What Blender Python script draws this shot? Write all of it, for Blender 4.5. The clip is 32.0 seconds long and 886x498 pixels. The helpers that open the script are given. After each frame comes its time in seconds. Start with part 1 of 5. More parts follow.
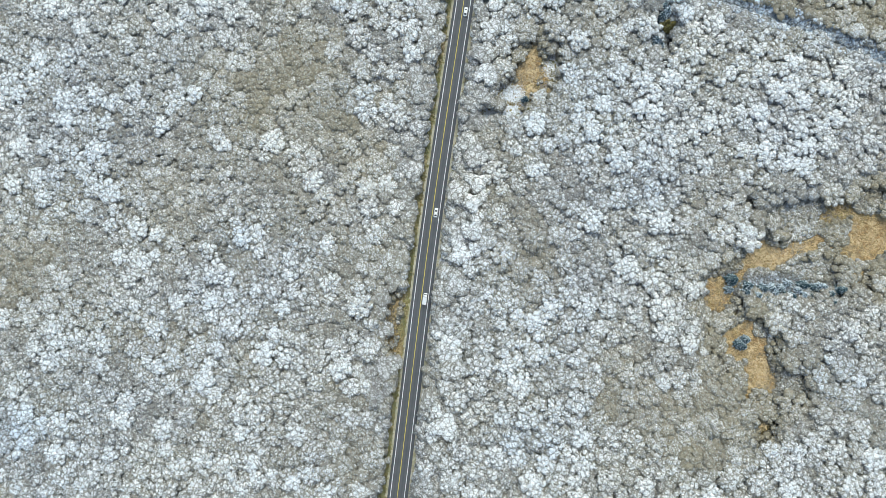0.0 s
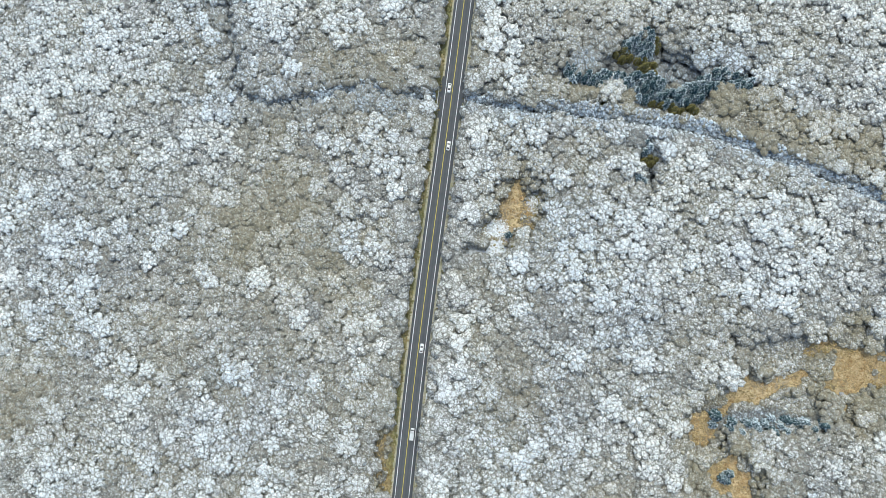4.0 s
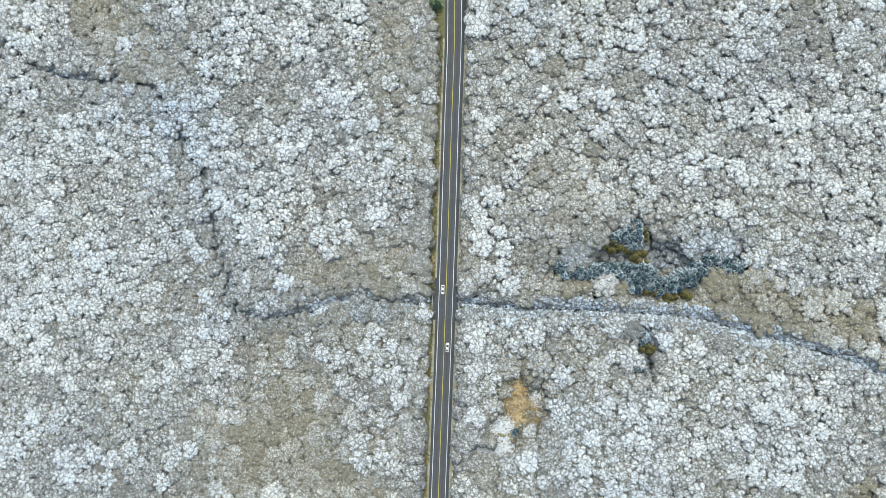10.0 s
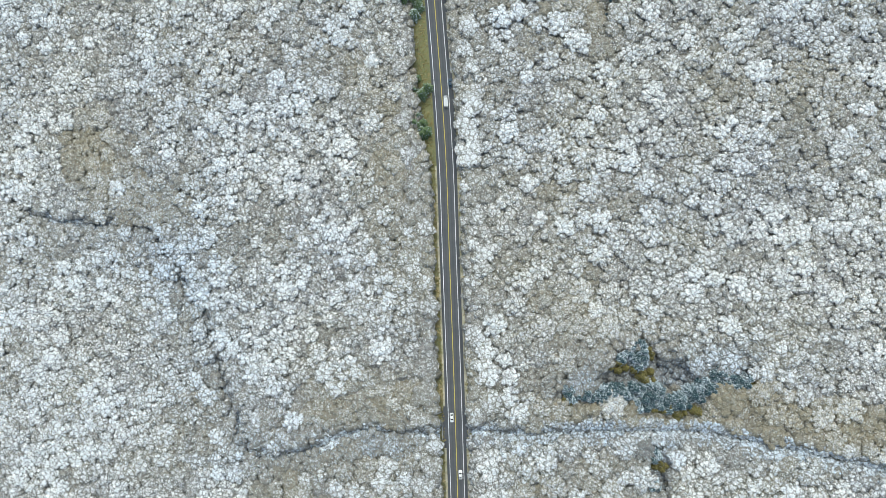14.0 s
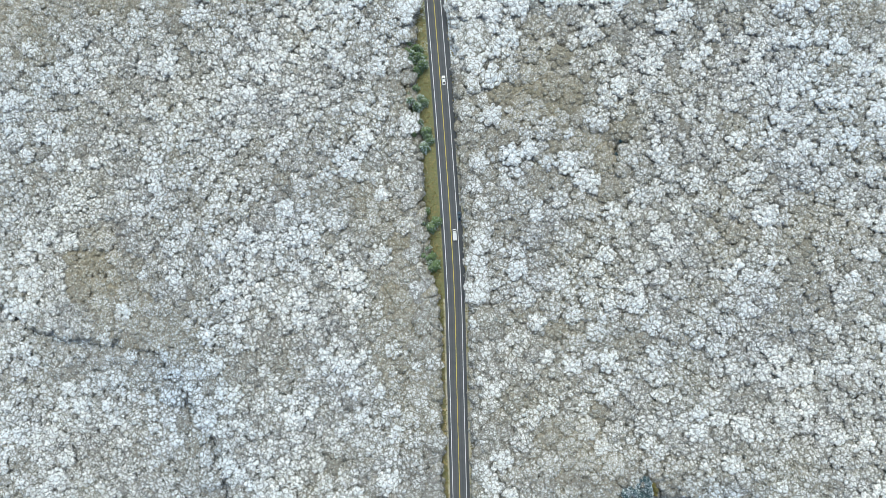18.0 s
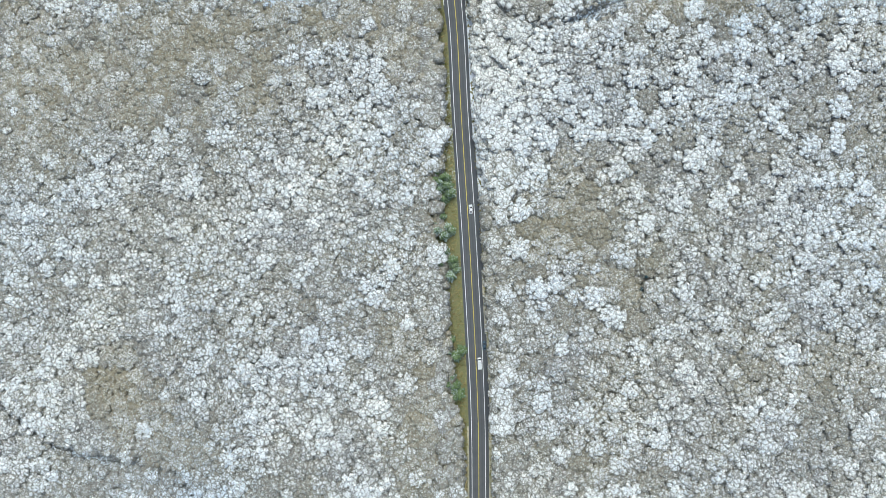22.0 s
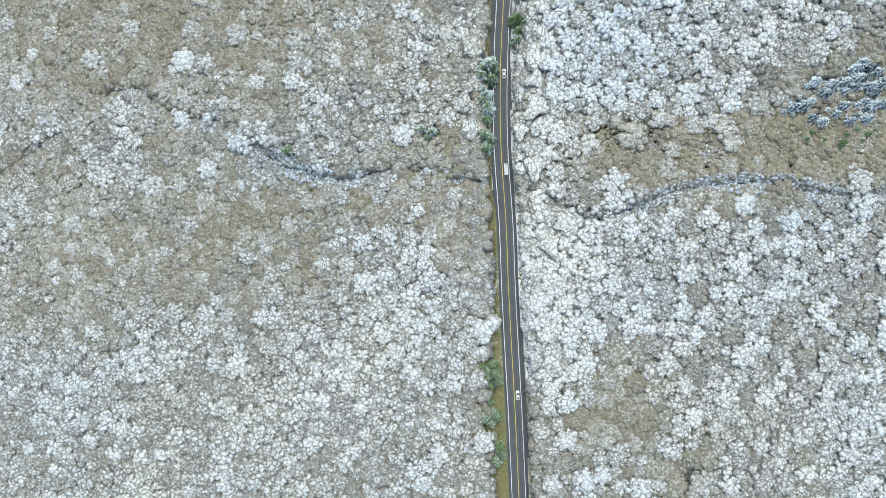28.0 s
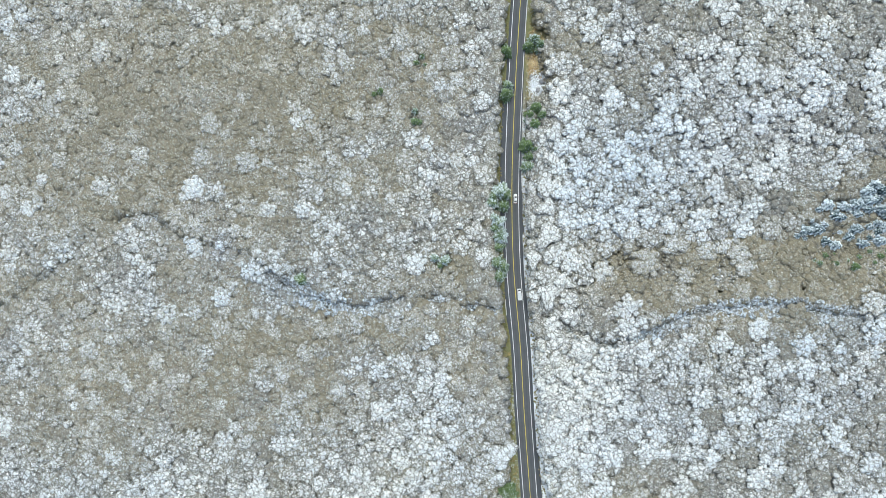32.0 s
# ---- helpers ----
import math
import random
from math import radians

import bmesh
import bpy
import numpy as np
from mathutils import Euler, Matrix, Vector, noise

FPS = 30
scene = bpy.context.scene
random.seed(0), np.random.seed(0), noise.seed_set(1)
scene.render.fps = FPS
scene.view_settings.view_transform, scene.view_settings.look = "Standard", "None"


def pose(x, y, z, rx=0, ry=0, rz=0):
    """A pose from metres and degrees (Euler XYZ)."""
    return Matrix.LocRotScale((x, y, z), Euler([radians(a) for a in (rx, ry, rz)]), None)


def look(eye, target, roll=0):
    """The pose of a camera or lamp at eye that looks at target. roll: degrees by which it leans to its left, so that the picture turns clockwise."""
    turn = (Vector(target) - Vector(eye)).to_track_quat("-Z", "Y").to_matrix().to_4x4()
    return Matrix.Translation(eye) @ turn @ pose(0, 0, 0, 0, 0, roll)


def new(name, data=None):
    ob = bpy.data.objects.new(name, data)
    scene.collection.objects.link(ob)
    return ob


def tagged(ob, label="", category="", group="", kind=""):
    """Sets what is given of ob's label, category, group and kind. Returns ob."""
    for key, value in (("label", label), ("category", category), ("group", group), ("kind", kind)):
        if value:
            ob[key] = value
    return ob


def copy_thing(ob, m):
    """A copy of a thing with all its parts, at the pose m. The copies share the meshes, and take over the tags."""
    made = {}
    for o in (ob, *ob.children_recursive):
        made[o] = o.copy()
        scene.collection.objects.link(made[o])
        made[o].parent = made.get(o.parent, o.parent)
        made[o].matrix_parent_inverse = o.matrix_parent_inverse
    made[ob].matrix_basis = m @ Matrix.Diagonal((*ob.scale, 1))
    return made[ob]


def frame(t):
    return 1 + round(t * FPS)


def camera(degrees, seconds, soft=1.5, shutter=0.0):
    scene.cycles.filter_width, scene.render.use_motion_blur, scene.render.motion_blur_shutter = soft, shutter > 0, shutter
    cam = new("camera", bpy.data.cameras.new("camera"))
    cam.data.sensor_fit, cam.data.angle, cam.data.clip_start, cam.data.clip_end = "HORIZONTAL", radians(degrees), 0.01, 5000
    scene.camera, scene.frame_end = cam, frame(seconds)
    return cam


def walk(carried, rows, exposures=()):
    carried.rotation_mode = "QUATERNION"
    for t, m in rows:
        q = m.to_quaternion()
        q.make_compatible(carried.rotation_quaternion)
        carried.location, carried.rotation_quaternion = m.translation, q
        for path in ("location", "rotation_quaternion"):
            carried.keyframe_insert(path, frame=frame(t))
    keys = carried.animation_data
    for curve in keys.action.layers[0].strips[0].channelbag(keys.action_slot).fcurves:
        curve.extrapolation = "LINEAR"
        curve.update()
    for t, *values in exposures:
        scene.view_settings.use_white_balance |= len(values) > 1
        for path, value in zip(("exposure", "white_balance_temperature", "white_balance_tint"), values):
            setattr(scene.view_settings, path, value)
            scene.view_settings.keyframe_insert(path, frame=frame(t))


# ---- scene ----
# ---------------------------------------------------------------- camera
cam = camera(66.0, 32.0, soft=0.75)
# seconds, x, y, z, pitch off the plumb line, roll, heading
ROWS = [
    (0, 0.00, -0.00, 327.33, 4.84, 1.65, -0.00),
    (0.5, 0.76, 9.32, 328.49, 4.68, 1.69, -0.15),
    (1, 2.46, 18.51, 329.34, 4.56, 1.84, -0.30),
    (1.5, 3.87, 27.80, 330.29, 4.38, 1.95, -0.43),
    (2, 5.15, 37.31, 330.82, 4.16, 2.02, -0.53),
    (2.5, 6.97, 47.27, 331.78, 3.86, 2.11, -0.62),
    (3, 8.31, 56.65, 332.40, 3.66, 2.17, -0.72),
    (3.5, 9.57, 65.35, 333.46, 3.55, 2.17, -0.79),
    (5.5, 13.60, 103.82, 336.79, 2.56, 2.05, -0.84),
    (6, 14.90, 112.45, 337.39, 2.48, 2.10, -0.83),
    (6.5, 15.33, 121.89, 337.88, 2.30, 2.06, -0.81),
    (7, 15.80, 131.05, 338.41, 2.12, 2.03, -0.90),
    (7.5, 15.92, 139.80, 339.03, 2.09, 1.98, -1.21),
    (8, 15.52, 148.52, 339.57, 2.00, 1.92, -1.96),
    (8.5, 14.65, 157.51, 340.24, 1.88, 1.78, -2.98),
    (9, 15.05, 167.57, 340.51, 1.55, 1.83, -4.08),
    (9.5, 15.38, 177.82, 340.61, 1.20, 1.89, -5.07),
    (10, 16.02, 188.88, 340.81, 0.72, 1.95, -6.30),
    (10.5, 18.01, 198.82, 340.69, 0.37, 2.20, -7.36),
    (11, 19.07, 206.29, 340.71, 0.38, 2.33, -8.37),
    (11.5, 19.63, 214.80, 340.54, 0.27, 2.31, -9.43),
    (12, 20.97, 223.29, 340.71, 0.16, 2.32, -9.65),
    (12.5, 22.10, 230.66, 340.82, 0.20, 2.30, -9.82),
    (13, 23.64, 238.37, 340.82, 0.20, 2.33, -10.02),
    (13.5, 25.36, 246.91, 340.95, 0.10, 2.34, -10.17),
    (14, 27.24, 256.29, 340.80, -0.17, 2.37, -10.23),
    (14.5, 28.43, 264.99, 341.01, -0.24, 2.32, -10.21),
    (16.5, 29.87, 302.01, 341.58, -0.84, 1.76, -10.00),
    (17, 29.38, 311.38, 341.85, -0.97, 1.54, -9.88),
    (17.5, 29.54, 321.17, 341.91, -1.18, 1.40, -9.80),
    (18, 29.84, 330.19, 341.89, -1.33, 1.34, -9.70),
    (18.5, 29.22, 339.10, 341.91, -1.37, 1.19, -9.61),
    (19, 28.24, 347.35, 341.86, -1.37, 1.03, -9.47),
    (19.5, 27.88, 356.47, 341.83, -1.51, 0.96, -9.39),
    (20, 26.80, 365.44, 341.53, -1.61, 0.81, -9.27),
    (20.5, 25.84, 373.49, 341.19, -1.56, 0.71, -9.13),
    (21, 24.66, 381.77, 340.78, -1.56, 0.60, -9.03),
    (21.5, 23.53, 390.50, 340.81, -1.64, 0.49, -8.91),
    (22, 21.37, 401.72, 340.98, -2.14, 0.19, -8.81),
    (22.5, 19.52, 411.07, 340.62, -2.36, -0.01, -8.70),
    (23, 17.61, 419.95, 340.39, -2.46, -0.19, -8.55),
    (23.5, 16.10, 427.73, 340.17, -2.44, -0.26, -8.42),
    (24, 14.48, 436.27, 339.91, -2.48, -0.34, -8.29),
    (24.5, 13.40, 444.75, 339.56, -2.56, -0.34, -8.18),
    (25, 12.17, 453.73, 339.19, -2.72, -0.38, -8.10),
    (25.5, 11.47, 462.44, 338.77, -2.87, -0.35, -8.09),
    (27.5, 9.45, 496.62, 337.07, -3.25, -0.36, -8.09),
    (28, 9.92, 506.11, 336.19, -3.55, -0.28, -8.26),
    (28.5, 9.80, 515.70, 335.66, -3.85, -0.30, -8.42),
    (29, 9.76, 525.42, 335.27, -4.08, -0.34, -8.52),
    (29.5, 9.80, 534.12, 334.68, -4.22, -0.36, -8.67),
    (30, 10.48, 542.96, 334.09, -4.36, -0.33, -8.81),
    (30.5, 11.32, 551.77, 333.67, -4.54, -0.28, -8.99),
    (31, 12.39, 560.48, 333.11, -4.66, -0.25, -9.18),
    (31.5, 13.05, 569.47, 332.69, -4.86, -0.32, -9.32),
    (32, 14.54, 578.80, 331.96, -5.07, -0.33, -9.55),
]
walk(cam, [(t, pose(x, y, z, rx, ry, rz)) for t, x, y, z, rx, ry, rz in ROWS],
     [(0, 0.2, 5930, -4), (10, 0.17, 5960, -4), (18, 0.14, 5980, -4), (24, 0.15, 5930, -3.5), (29, 0.23, 5900, -3.5), (32, 0.17, 5890, -3.5)])

# ---------------------------------------------------------------- light: bright overcast, the sun veiled and high
SUN_ELEVATION, SUN_AZIMUTH = 66.0, 5.0
world = bpy.data.worlds.new("winter_sky")
scene.world = world
world.use_nodes = True
wn = world.node_tree.nodes
sky = wn.new("ShaderNodeTexSky")
sky.sky_type, sky.sun_disc = "NISHITA", False
sky.sun_elevation, sky.sun_rotation = radians(SUN_ELEVATION), radians(SUN_AZIMUTH)
sky.air_density, sky.dust_density = 1.0, 6.0
world.node_tree.links.new(sky.outputs[0], wn["Background"].inputs[0])
wn["Background"].inputs[1].default_value = 0.15
sun = new("sun", bpy.data.lights.new("sun", "SUN"))
sun.data.energy, sun.data.angle, sun.data.color = 0.95, radians(40.0), (1.0, 0.97, 0.93)
sx, sy = math.sin(radians(SUN_AZIMUTH)), math.cos(radians(SUN_AZIMUTH))
sun.matrix_world = look((sx * 300, sy * 300, 300 * math.tan(radians(SUN_ELEVATION))), (0, 0, 0))

# ---------------------------------------------------------------- materials


class Mat:
    """A small wrapper that adds nodes to one material."""

    def __init__(self, name, rough=0.85, metal=0.0):
        self.m = bpy.data.materials.new(name)
        self.m.use_nodes = True
        self.t = self.m.node_tree
        self.b = self.t.nodes["Principled BSDF"]
        self.b.inputs["Roughness"].default_value = rough
        self.b.inputs["Metallic"].default_value = metal
        self.b.inputs["Specular IOR Level"].default_value = 0.3
        self.pos = self.t.nodes.new("ShaderNodeNewGeometry").outputs["Position"]

    def put(self, socket, value):
        if hasattr(value, "is_output"):
            self.t.links.new(value, socket)
        elif isinstance(value, tuple) and len(value) == 3:
            socket.default_value = (*value, 1.0)
        else:
            socket.default_value = value

    def noise(self, scale, detail=3.0, rough=0.6, offset=0.0):
        n = self.t.nodes.new("ShaderNodeTexNoise")
        n.inputs["Scale"].default_value, n.inputs["Detail"].default_value = scale, detail
        n.inputs["Roughness"].default_value = rough
        if offset:
            a = self.t.nodes.new("ShaderNodeVectorMath")
            self.t.links.new(self.pos, a.inputs[0])
            a.inputs[1].default_value = (offset, offset * 0.7, offset * 1.3)
            self.t.links.new(a.outputs[0], n.inputs["Vector"])
        else:
            self.t.links.new(self.pos, n.inputs["Vector"])
        return n.outputs["Fac"]

    def cells(self, scale, feature="F1", bend=0.0):
        n = self.t.nodes.new("ShaderNodeTexVoronoi")
        n.feature = feature
        n.inputs["Scale"].default_value = scale
        w = self.t.nodes.new("ShaderNodeTexNoise")
        w.inputs["Scale"].default_value, w.inputs["Detail"].default_value = 0.9, 3.0
        self.t.links.new(self.pos, w.inputs["Vector"])
        m = self.t.nodes.new("ShaderNodeVectorMath")
        m.operation = "MULTIPLY_ADD"
        self.t.links.new(w.outputs["Color"], m.inputs[0])
        m.inputs[1].default_value = (bend, bend, bend)
        self.t.links.new(self.pos, m.inputs[2])
        self.t.links.new(m.outputs[0], n.inputs["Vector"])
        return n.outputs["Distance"]

    def attr(self, name):
        n = self.t.nodes.new("ShaderNodeAttribute")
        n.attribute_name = name
        return n.outputs["Fac"]

    def island(self):
        return self.t.nodes.new("ShaderNodeNewGeometry").outputs["Random Per Island"]

    def each(self):
        return self.t.nodes.new("ShaderNodeObjectInfo").outputs["Random"]

    def remap(self, v, a, b, c=0.0, d=1.0):
        n = self.t.nodes.new("ShaderNodeMapRange")
        n.clamp = True
        self.put(n.inputs["Value"], v)
        for k, val in zip(("From Min", "From Max", "To Min", "To Max"), (a, b, c, d)):
            n.inputs[k].default_value = val
        return n.outputs["Result"]

    def calc(self, op, a, b=0.0):
        n = self.t.nodes.new("ShaderNodeMath")
        n.operation = op
        self.put(n.inputs[0], a)
        self.put(n.inputs[1], b)
        return n.outputs[0]

    def mix(self, fac, a, b, blend="MIX"):
        n = self.t.nodes.new("ShaderNodeMix")
        n.data_type, n.blend_type = "RGBA", blend
        self.put(n.inputs["Factor"], fac)
        self.put(n.inputs["A"], a)
        self.put(n.inputs["B"], b)
        return n.outputs["Result"]

    def color(self, c):
        self.put(self.b.inputs["Base Color"], c)
        return self

    def bump(self, h, strength=0.5, dist=0.1):
        n = self.t.nodes.new("ShaderNodeBump")
        n.inputs["Strength"].default_value, n.inputs["Distance"].default_value = strength, dist
        self.put(n.inputs["Height"], h)
        self.put(self.b.inputs["Normal"], n.outputs["Normal"])
        return self


def plain(name, col, rough=0.6, metal=0.0, vary=0.12, scale=3.0):
    a = Mat(name, rough, metal)
    dark = tuple(v * (1 - vary) for v in col)
    light = tuple(min(1.0, v * (1 + vary)) for v in col)
    a.color(a.mix(a.noise(scale, 4.0), dark, light))
    return a.m


def rime_crown():
    """Bare twigs with hoar frost: the attribute rime says how far the frost covers the bark, with shade painted in."""
    a = Mat("rimed_twigs", 0.9)
    twig = a.noise(0.8, 5.0, 0.7)
    fine = a.noise(2.3, 3.0, 0.7, 31.0)
    grit = a.noise(4.2, 2.0, 0.6, 77.0)
    # puff paints the shading of small clumps: pale centres, darker edges
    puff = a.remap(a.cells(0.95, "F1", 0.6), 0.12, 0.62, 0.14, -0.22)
    # seam and crack darken the frost: bare bark and shaded gaps between twigs, painted
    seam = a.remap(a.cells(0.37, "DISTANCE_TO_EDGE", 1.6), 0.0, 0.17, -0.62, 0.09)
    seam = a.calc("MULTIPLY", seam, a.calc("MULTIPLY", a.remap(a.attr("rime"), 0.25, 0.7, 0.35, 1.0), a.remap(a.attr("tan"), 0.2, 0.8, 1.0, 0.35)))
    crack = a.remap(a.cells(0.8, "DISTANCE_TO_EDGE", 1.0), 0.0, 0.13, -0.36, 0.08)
    f = a.calc("ADD", a.attr("rime"), a.remap(twig, 0.3, 0.7, -0.12, 0.12))
    f = a.calc("ADD", f, a.calc("ADD", a.remap(fine, 0.3, 0.7, -0.28, 0.28), a.remap(grit, 0.3, 0.7, -0.16, 0.16)))
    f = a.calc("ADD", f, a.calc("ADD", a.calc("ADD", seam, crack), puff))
    f = a.calc("ADD", f, a.remap(a.island(), 0.0, 1.0, -0.04, 0.04))
    f = a.remap(f, 0.0, 1.0)
    bark = a.mix(a.remap(a.noise(0.03, 3.0, 0.6, 90.0), 0.35, 0.65), (0.165, 0.165, 0.168), (0.205, 0.19, 0.135))
    bark = a.mix(a.calc("MULTIPLY", a.attr("cool"), 0.7), bark, (0.12, 0.145, 0.18))
    bark = a.mix(a.attr("tan"), bark, (0.255, 0.212, 0.108))
    bark = a.mix(a.calc("MULTIPLY", a.calc("ADD", a.remap(fine, 0.32, 0.68), a.remap(grit, 0.32, 0.68)), 0.5), a.mix(0.6, bark, (0.04, 0.036, 0.03)), a.mix(0.4, bark, (0.55, 0.53, 0.47)))
    frost = a.mix(a.remap(a.noise(0.014, 2.0, 0.5, 50.0), 0.35, 0.65), (0.80, 0.835, 0.875), (0.86, 0.865, 0.85))
    grain = a.calc("MULTIPLY", a.calc("ADD", a.remap(fine, 0.3, 0.62), a.remap(grit, 0.3, 0.62)), 0.5)
    frost = a.mix(grain, a.mix(0.38, frost, (0.36, 0.35, 0.34)), frost)
    frost = a.mix(a.attr("cool"), frost, (0.66, 0.75, 0.86))
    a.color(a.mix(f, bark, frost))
    a.bump(a.calc("ADD", a.calc("MULTIPLY", puff, 3.0), fine), 0.8, 0.3)
    return a.m


def litter():
    """Leaf litter, straw grass, moss and thin frost, each where its attribute says."""
    a = Mat("woodland_floor", 0.95)
    broad, grain, fine = a.noise(0.08, 4.0), a.noise(0.4, 5.0, 0.75), a.noise(1.7, 4.0, 0.75, 12.0)
    base = a.mix(a.remap(grain, 0.3, 0.7), (0.16, 0.14, 0.115), (0.30, 0.27, 0.22))
    base = a.mix(a.remap(broad, 0.35, 0.7), base, (0.22, 0.205, 0.15))
    straw = a.mix(a.remap(grain, 0.3, 0.7), (0.36, 0.24, 0.11), (0.72, 0.58, 0.35))
    straw = a.mix(a.remap(a.noise(0.13, 4.0, 0.7, 23.0), 0.48, 0.68), straw, (0.19, 0.145, 0.075))
    moss = a.mix(a.remap(fine, 0.3, 0.7), (0.12, 0.13, 0.05), (0.28, 0.275, 0.14))
    base = a.mix(a.remap(a.calc("ADD", a.attr("moss"), a.remap(grain, 0.3, 0.7, -0.25, 0.25)), 0.2, 0.7), base, moss)
    base = a.mix(a.remap(a.calc("ADD", a.attr("straw"), a.remap(grain, 0.3, 0.7, -0.4, 0.4)), 0.2, 0.8), base, straw)
    snow = a.calc("ADD", a.attr("rime"), a.remap(fine, 0.3, 0.7, -0.4, 0.4))
    snow = a.calc("ADD", snow, a.remap(grain, 0.3, 0.7, -0.3, 0.3))
    base = a.mix(a.remap(fine, 0.4, 0.72, 0.0, 0.5), base, (0.09, 0.075, 0.05))
    base = a.mix(a.remap(snow, 0.3, 0.9), base, (0.74, 0.77, 0.82))
    a.color(base)
    a.bump(a.calc("ADD", grain, fine), 0.8, 0.3)
    return a.m


def asphalt_mat():
    a = Mat("asphalt", 0.88)
    grain, patch, track = a.noise(14.0, 2.0), a.noise(0.25, 4.0), a.attr("track")
    c = a.mix(grain, (0.060, 0.065, 0.074), (0.085, 0.091, 0.101))
    c = a.mix(a.remap(patch, 0.35, 0.7, 0.0, 0.35), c, (0.102, 0.108, 0.118))
    c = a.mix(a.calc("MULTIPLY", track, a.remap(patch, 0.3, 0.7, 0.25, 0.6)), c, (0.128, 0.132, 0.139))
    a.color(c)
    return a.bump(grain, 0.3, 0.02).m


def paint_mat(name, c):
    a = Mat(name, 0.7)
    a.color(a.mix(a.remap(a.noise(3.0, 5.0, 0.7), 0.52, 0.75), c, tuple(v * 0.6 for v in c)))
    return a.m


def needles(name, dark, light):
    """Evergreen sprays: the attribute rime whitens the branch tips."""
    a = Mat(name, 0.8)
    n, fine = a.noise(1.3, 4.0), a.noise(5.0, 2.0, 0.6, 5.0)
    c = a.mix(a.remap(n, 0.3, 0.7), dark, light)
    f = a.calc("ADD", a.attr("rime"), a.remap(fine, 0.3, 0.7, -0.35, 0.35))
    f = a.calc("ADD", f, a.remap(a.each(), 0.0, 1.0, -0.15, 0.15))
    a.color(a.mix(a.remap(f, 0.4, 0.95), c, (0.74, 0.82, 0.88)))
    return a.bump(fine, 0.6, 0.15).m


def bark_mat():
    a = Mat("bark", 0.95)
    a.color(a.mix(a.noise(3.0, 4.0), (0.09, 0.075, 0.06), (0.22, 0.20, 0.175)))
    return a.bump(a.noise(7.0), 0.6, 0.05).m


def stream_mat():
    a = Mat("stream_water", 0.25)
    ice = a.remap(a.noise(0.35, 5.0, 0.7), 0.42, 0.58)
    a.color(a.mix(ice, (0.05, 0.06, 0.075), (0.50, 0.55, 0.62)))
    a.put(a.b.inputs["Roughness"], a.remap(ice, 0.0, 1.0, 0.2, 0.7))
    return a.bump(a.noise(1.5, 3.0), 0.2, 0.1).m


def dry_grass():
    """Dead grass: straw, or olive where the attribute moss says so."""
    a = Mat("dry_grass", 0.95)
    n = a.remap(a.noise(0.35, 4.0, 0.7), 0.3, 0.7)
    c = a.mix(a.attr("moss"), a.mix(n, (0.33, 0.20, 0.08), (0.64, 0.51, 0.29)), a.mix(n, (0.11, 0.115, 0.035), (0.30, 0.285, 0.12)))
    c = a.mix(a.remap(a.island(), 0.0, 1.0, 0.0, 0.6), c, (0.22, 0.16, 0.085))
    a.color(a.mix(a.remap(a.calc("ADD", a.attr("rime"), a.remap(a.noise(1.2), 0.3, 0.7, -0.4, 0.4)), 0.5, 1.0), c, (0.72, 0.75, 0.79)))
    return a.m


M_GRASS = dry_grass()
M_RIME, M_GROUND, M_ROAD = rime_crown(), litter(), asphalt_mat()
M_WHITE, M_YELLOW = paint_mat("white_road_paint", (0.82, 0.83, 0.85)), paint_mat("yellow_road_paint", (0.66, 0.54, 0.10))
M_BARK, M_STREAM = bark_mat(), stream_mat()
M_SPRUCE = needles("spruce_needles", (0.016, 0.042, 0.052), (0.04, 0.08, 0.09))
M_GOLD = needles("olive_needles", (0.075, 0.075, 0.024), (0.20, 0.165, 0.055))
M_PINE = needles("pine_needles", (0.055, 0.10, 0.035), (0.16, 0.21, 0.085))
M_ROCK = plain("grey_rock", (0.30, 0.30, 0.31), 0.9, 0.0, 0.35, 1.2)
M_CONCRETE = plain("pale_concrete", (0.52, 0.52, 0.50), 0.85, 0.0, 0.15, 2.0)
M_STEEL = plain("galvanised_steel", (0.62, 0.63, 0.65), 0.45, 0.7, 0.1, 4.0)
M_WPAINT = plain("white_car_paint", (0.82, 0.83, 0.84), 0.3, 0.0, 0.03)
M_BPAINT = plain("dark_blue_car_paint", (0.05, 0.085, 0.13), 0.3, 0.0, 0.1)
M_GLASS = plain("dark_car_glass", (0.02, 0.024, 0.03), 0.08, 0.0, 0.1)
M_TYRE = plain("tyre_rubber", (0.02, 0.02, 0.02), 0.9)
M_RIM = plain("alloy_rim", (0.5, 0.5, 0.52), 0.35, 0.8)
M_LAMP = plain("lamp_glass", (0.75, 0.76, 0.78), 0.15)
M_RED = plain("red_lamp_glass", (0.35, 0.02, 0.02), 0.2)
M_BEIGE = plain("grey_load_cover", (0.62, 0.64, 0.66), 0.6)


# ---------------------------------------------------------------- helpers for meshes
def part(name, bm, material, parent=None, label="", smooth=False):
    """One mesh object from a bmesh, under its thing."""
    me = bpy.data.meshes.new(name)
    if smooth:
        for f in bm.faces:
            f.smooth = True
    bm.to_mesh(me)
    bm.free()
    me.materials.append(material)
    ob = new(name, me)
    if parent:
        ob.parent = parent
    return tagged(ob, label)


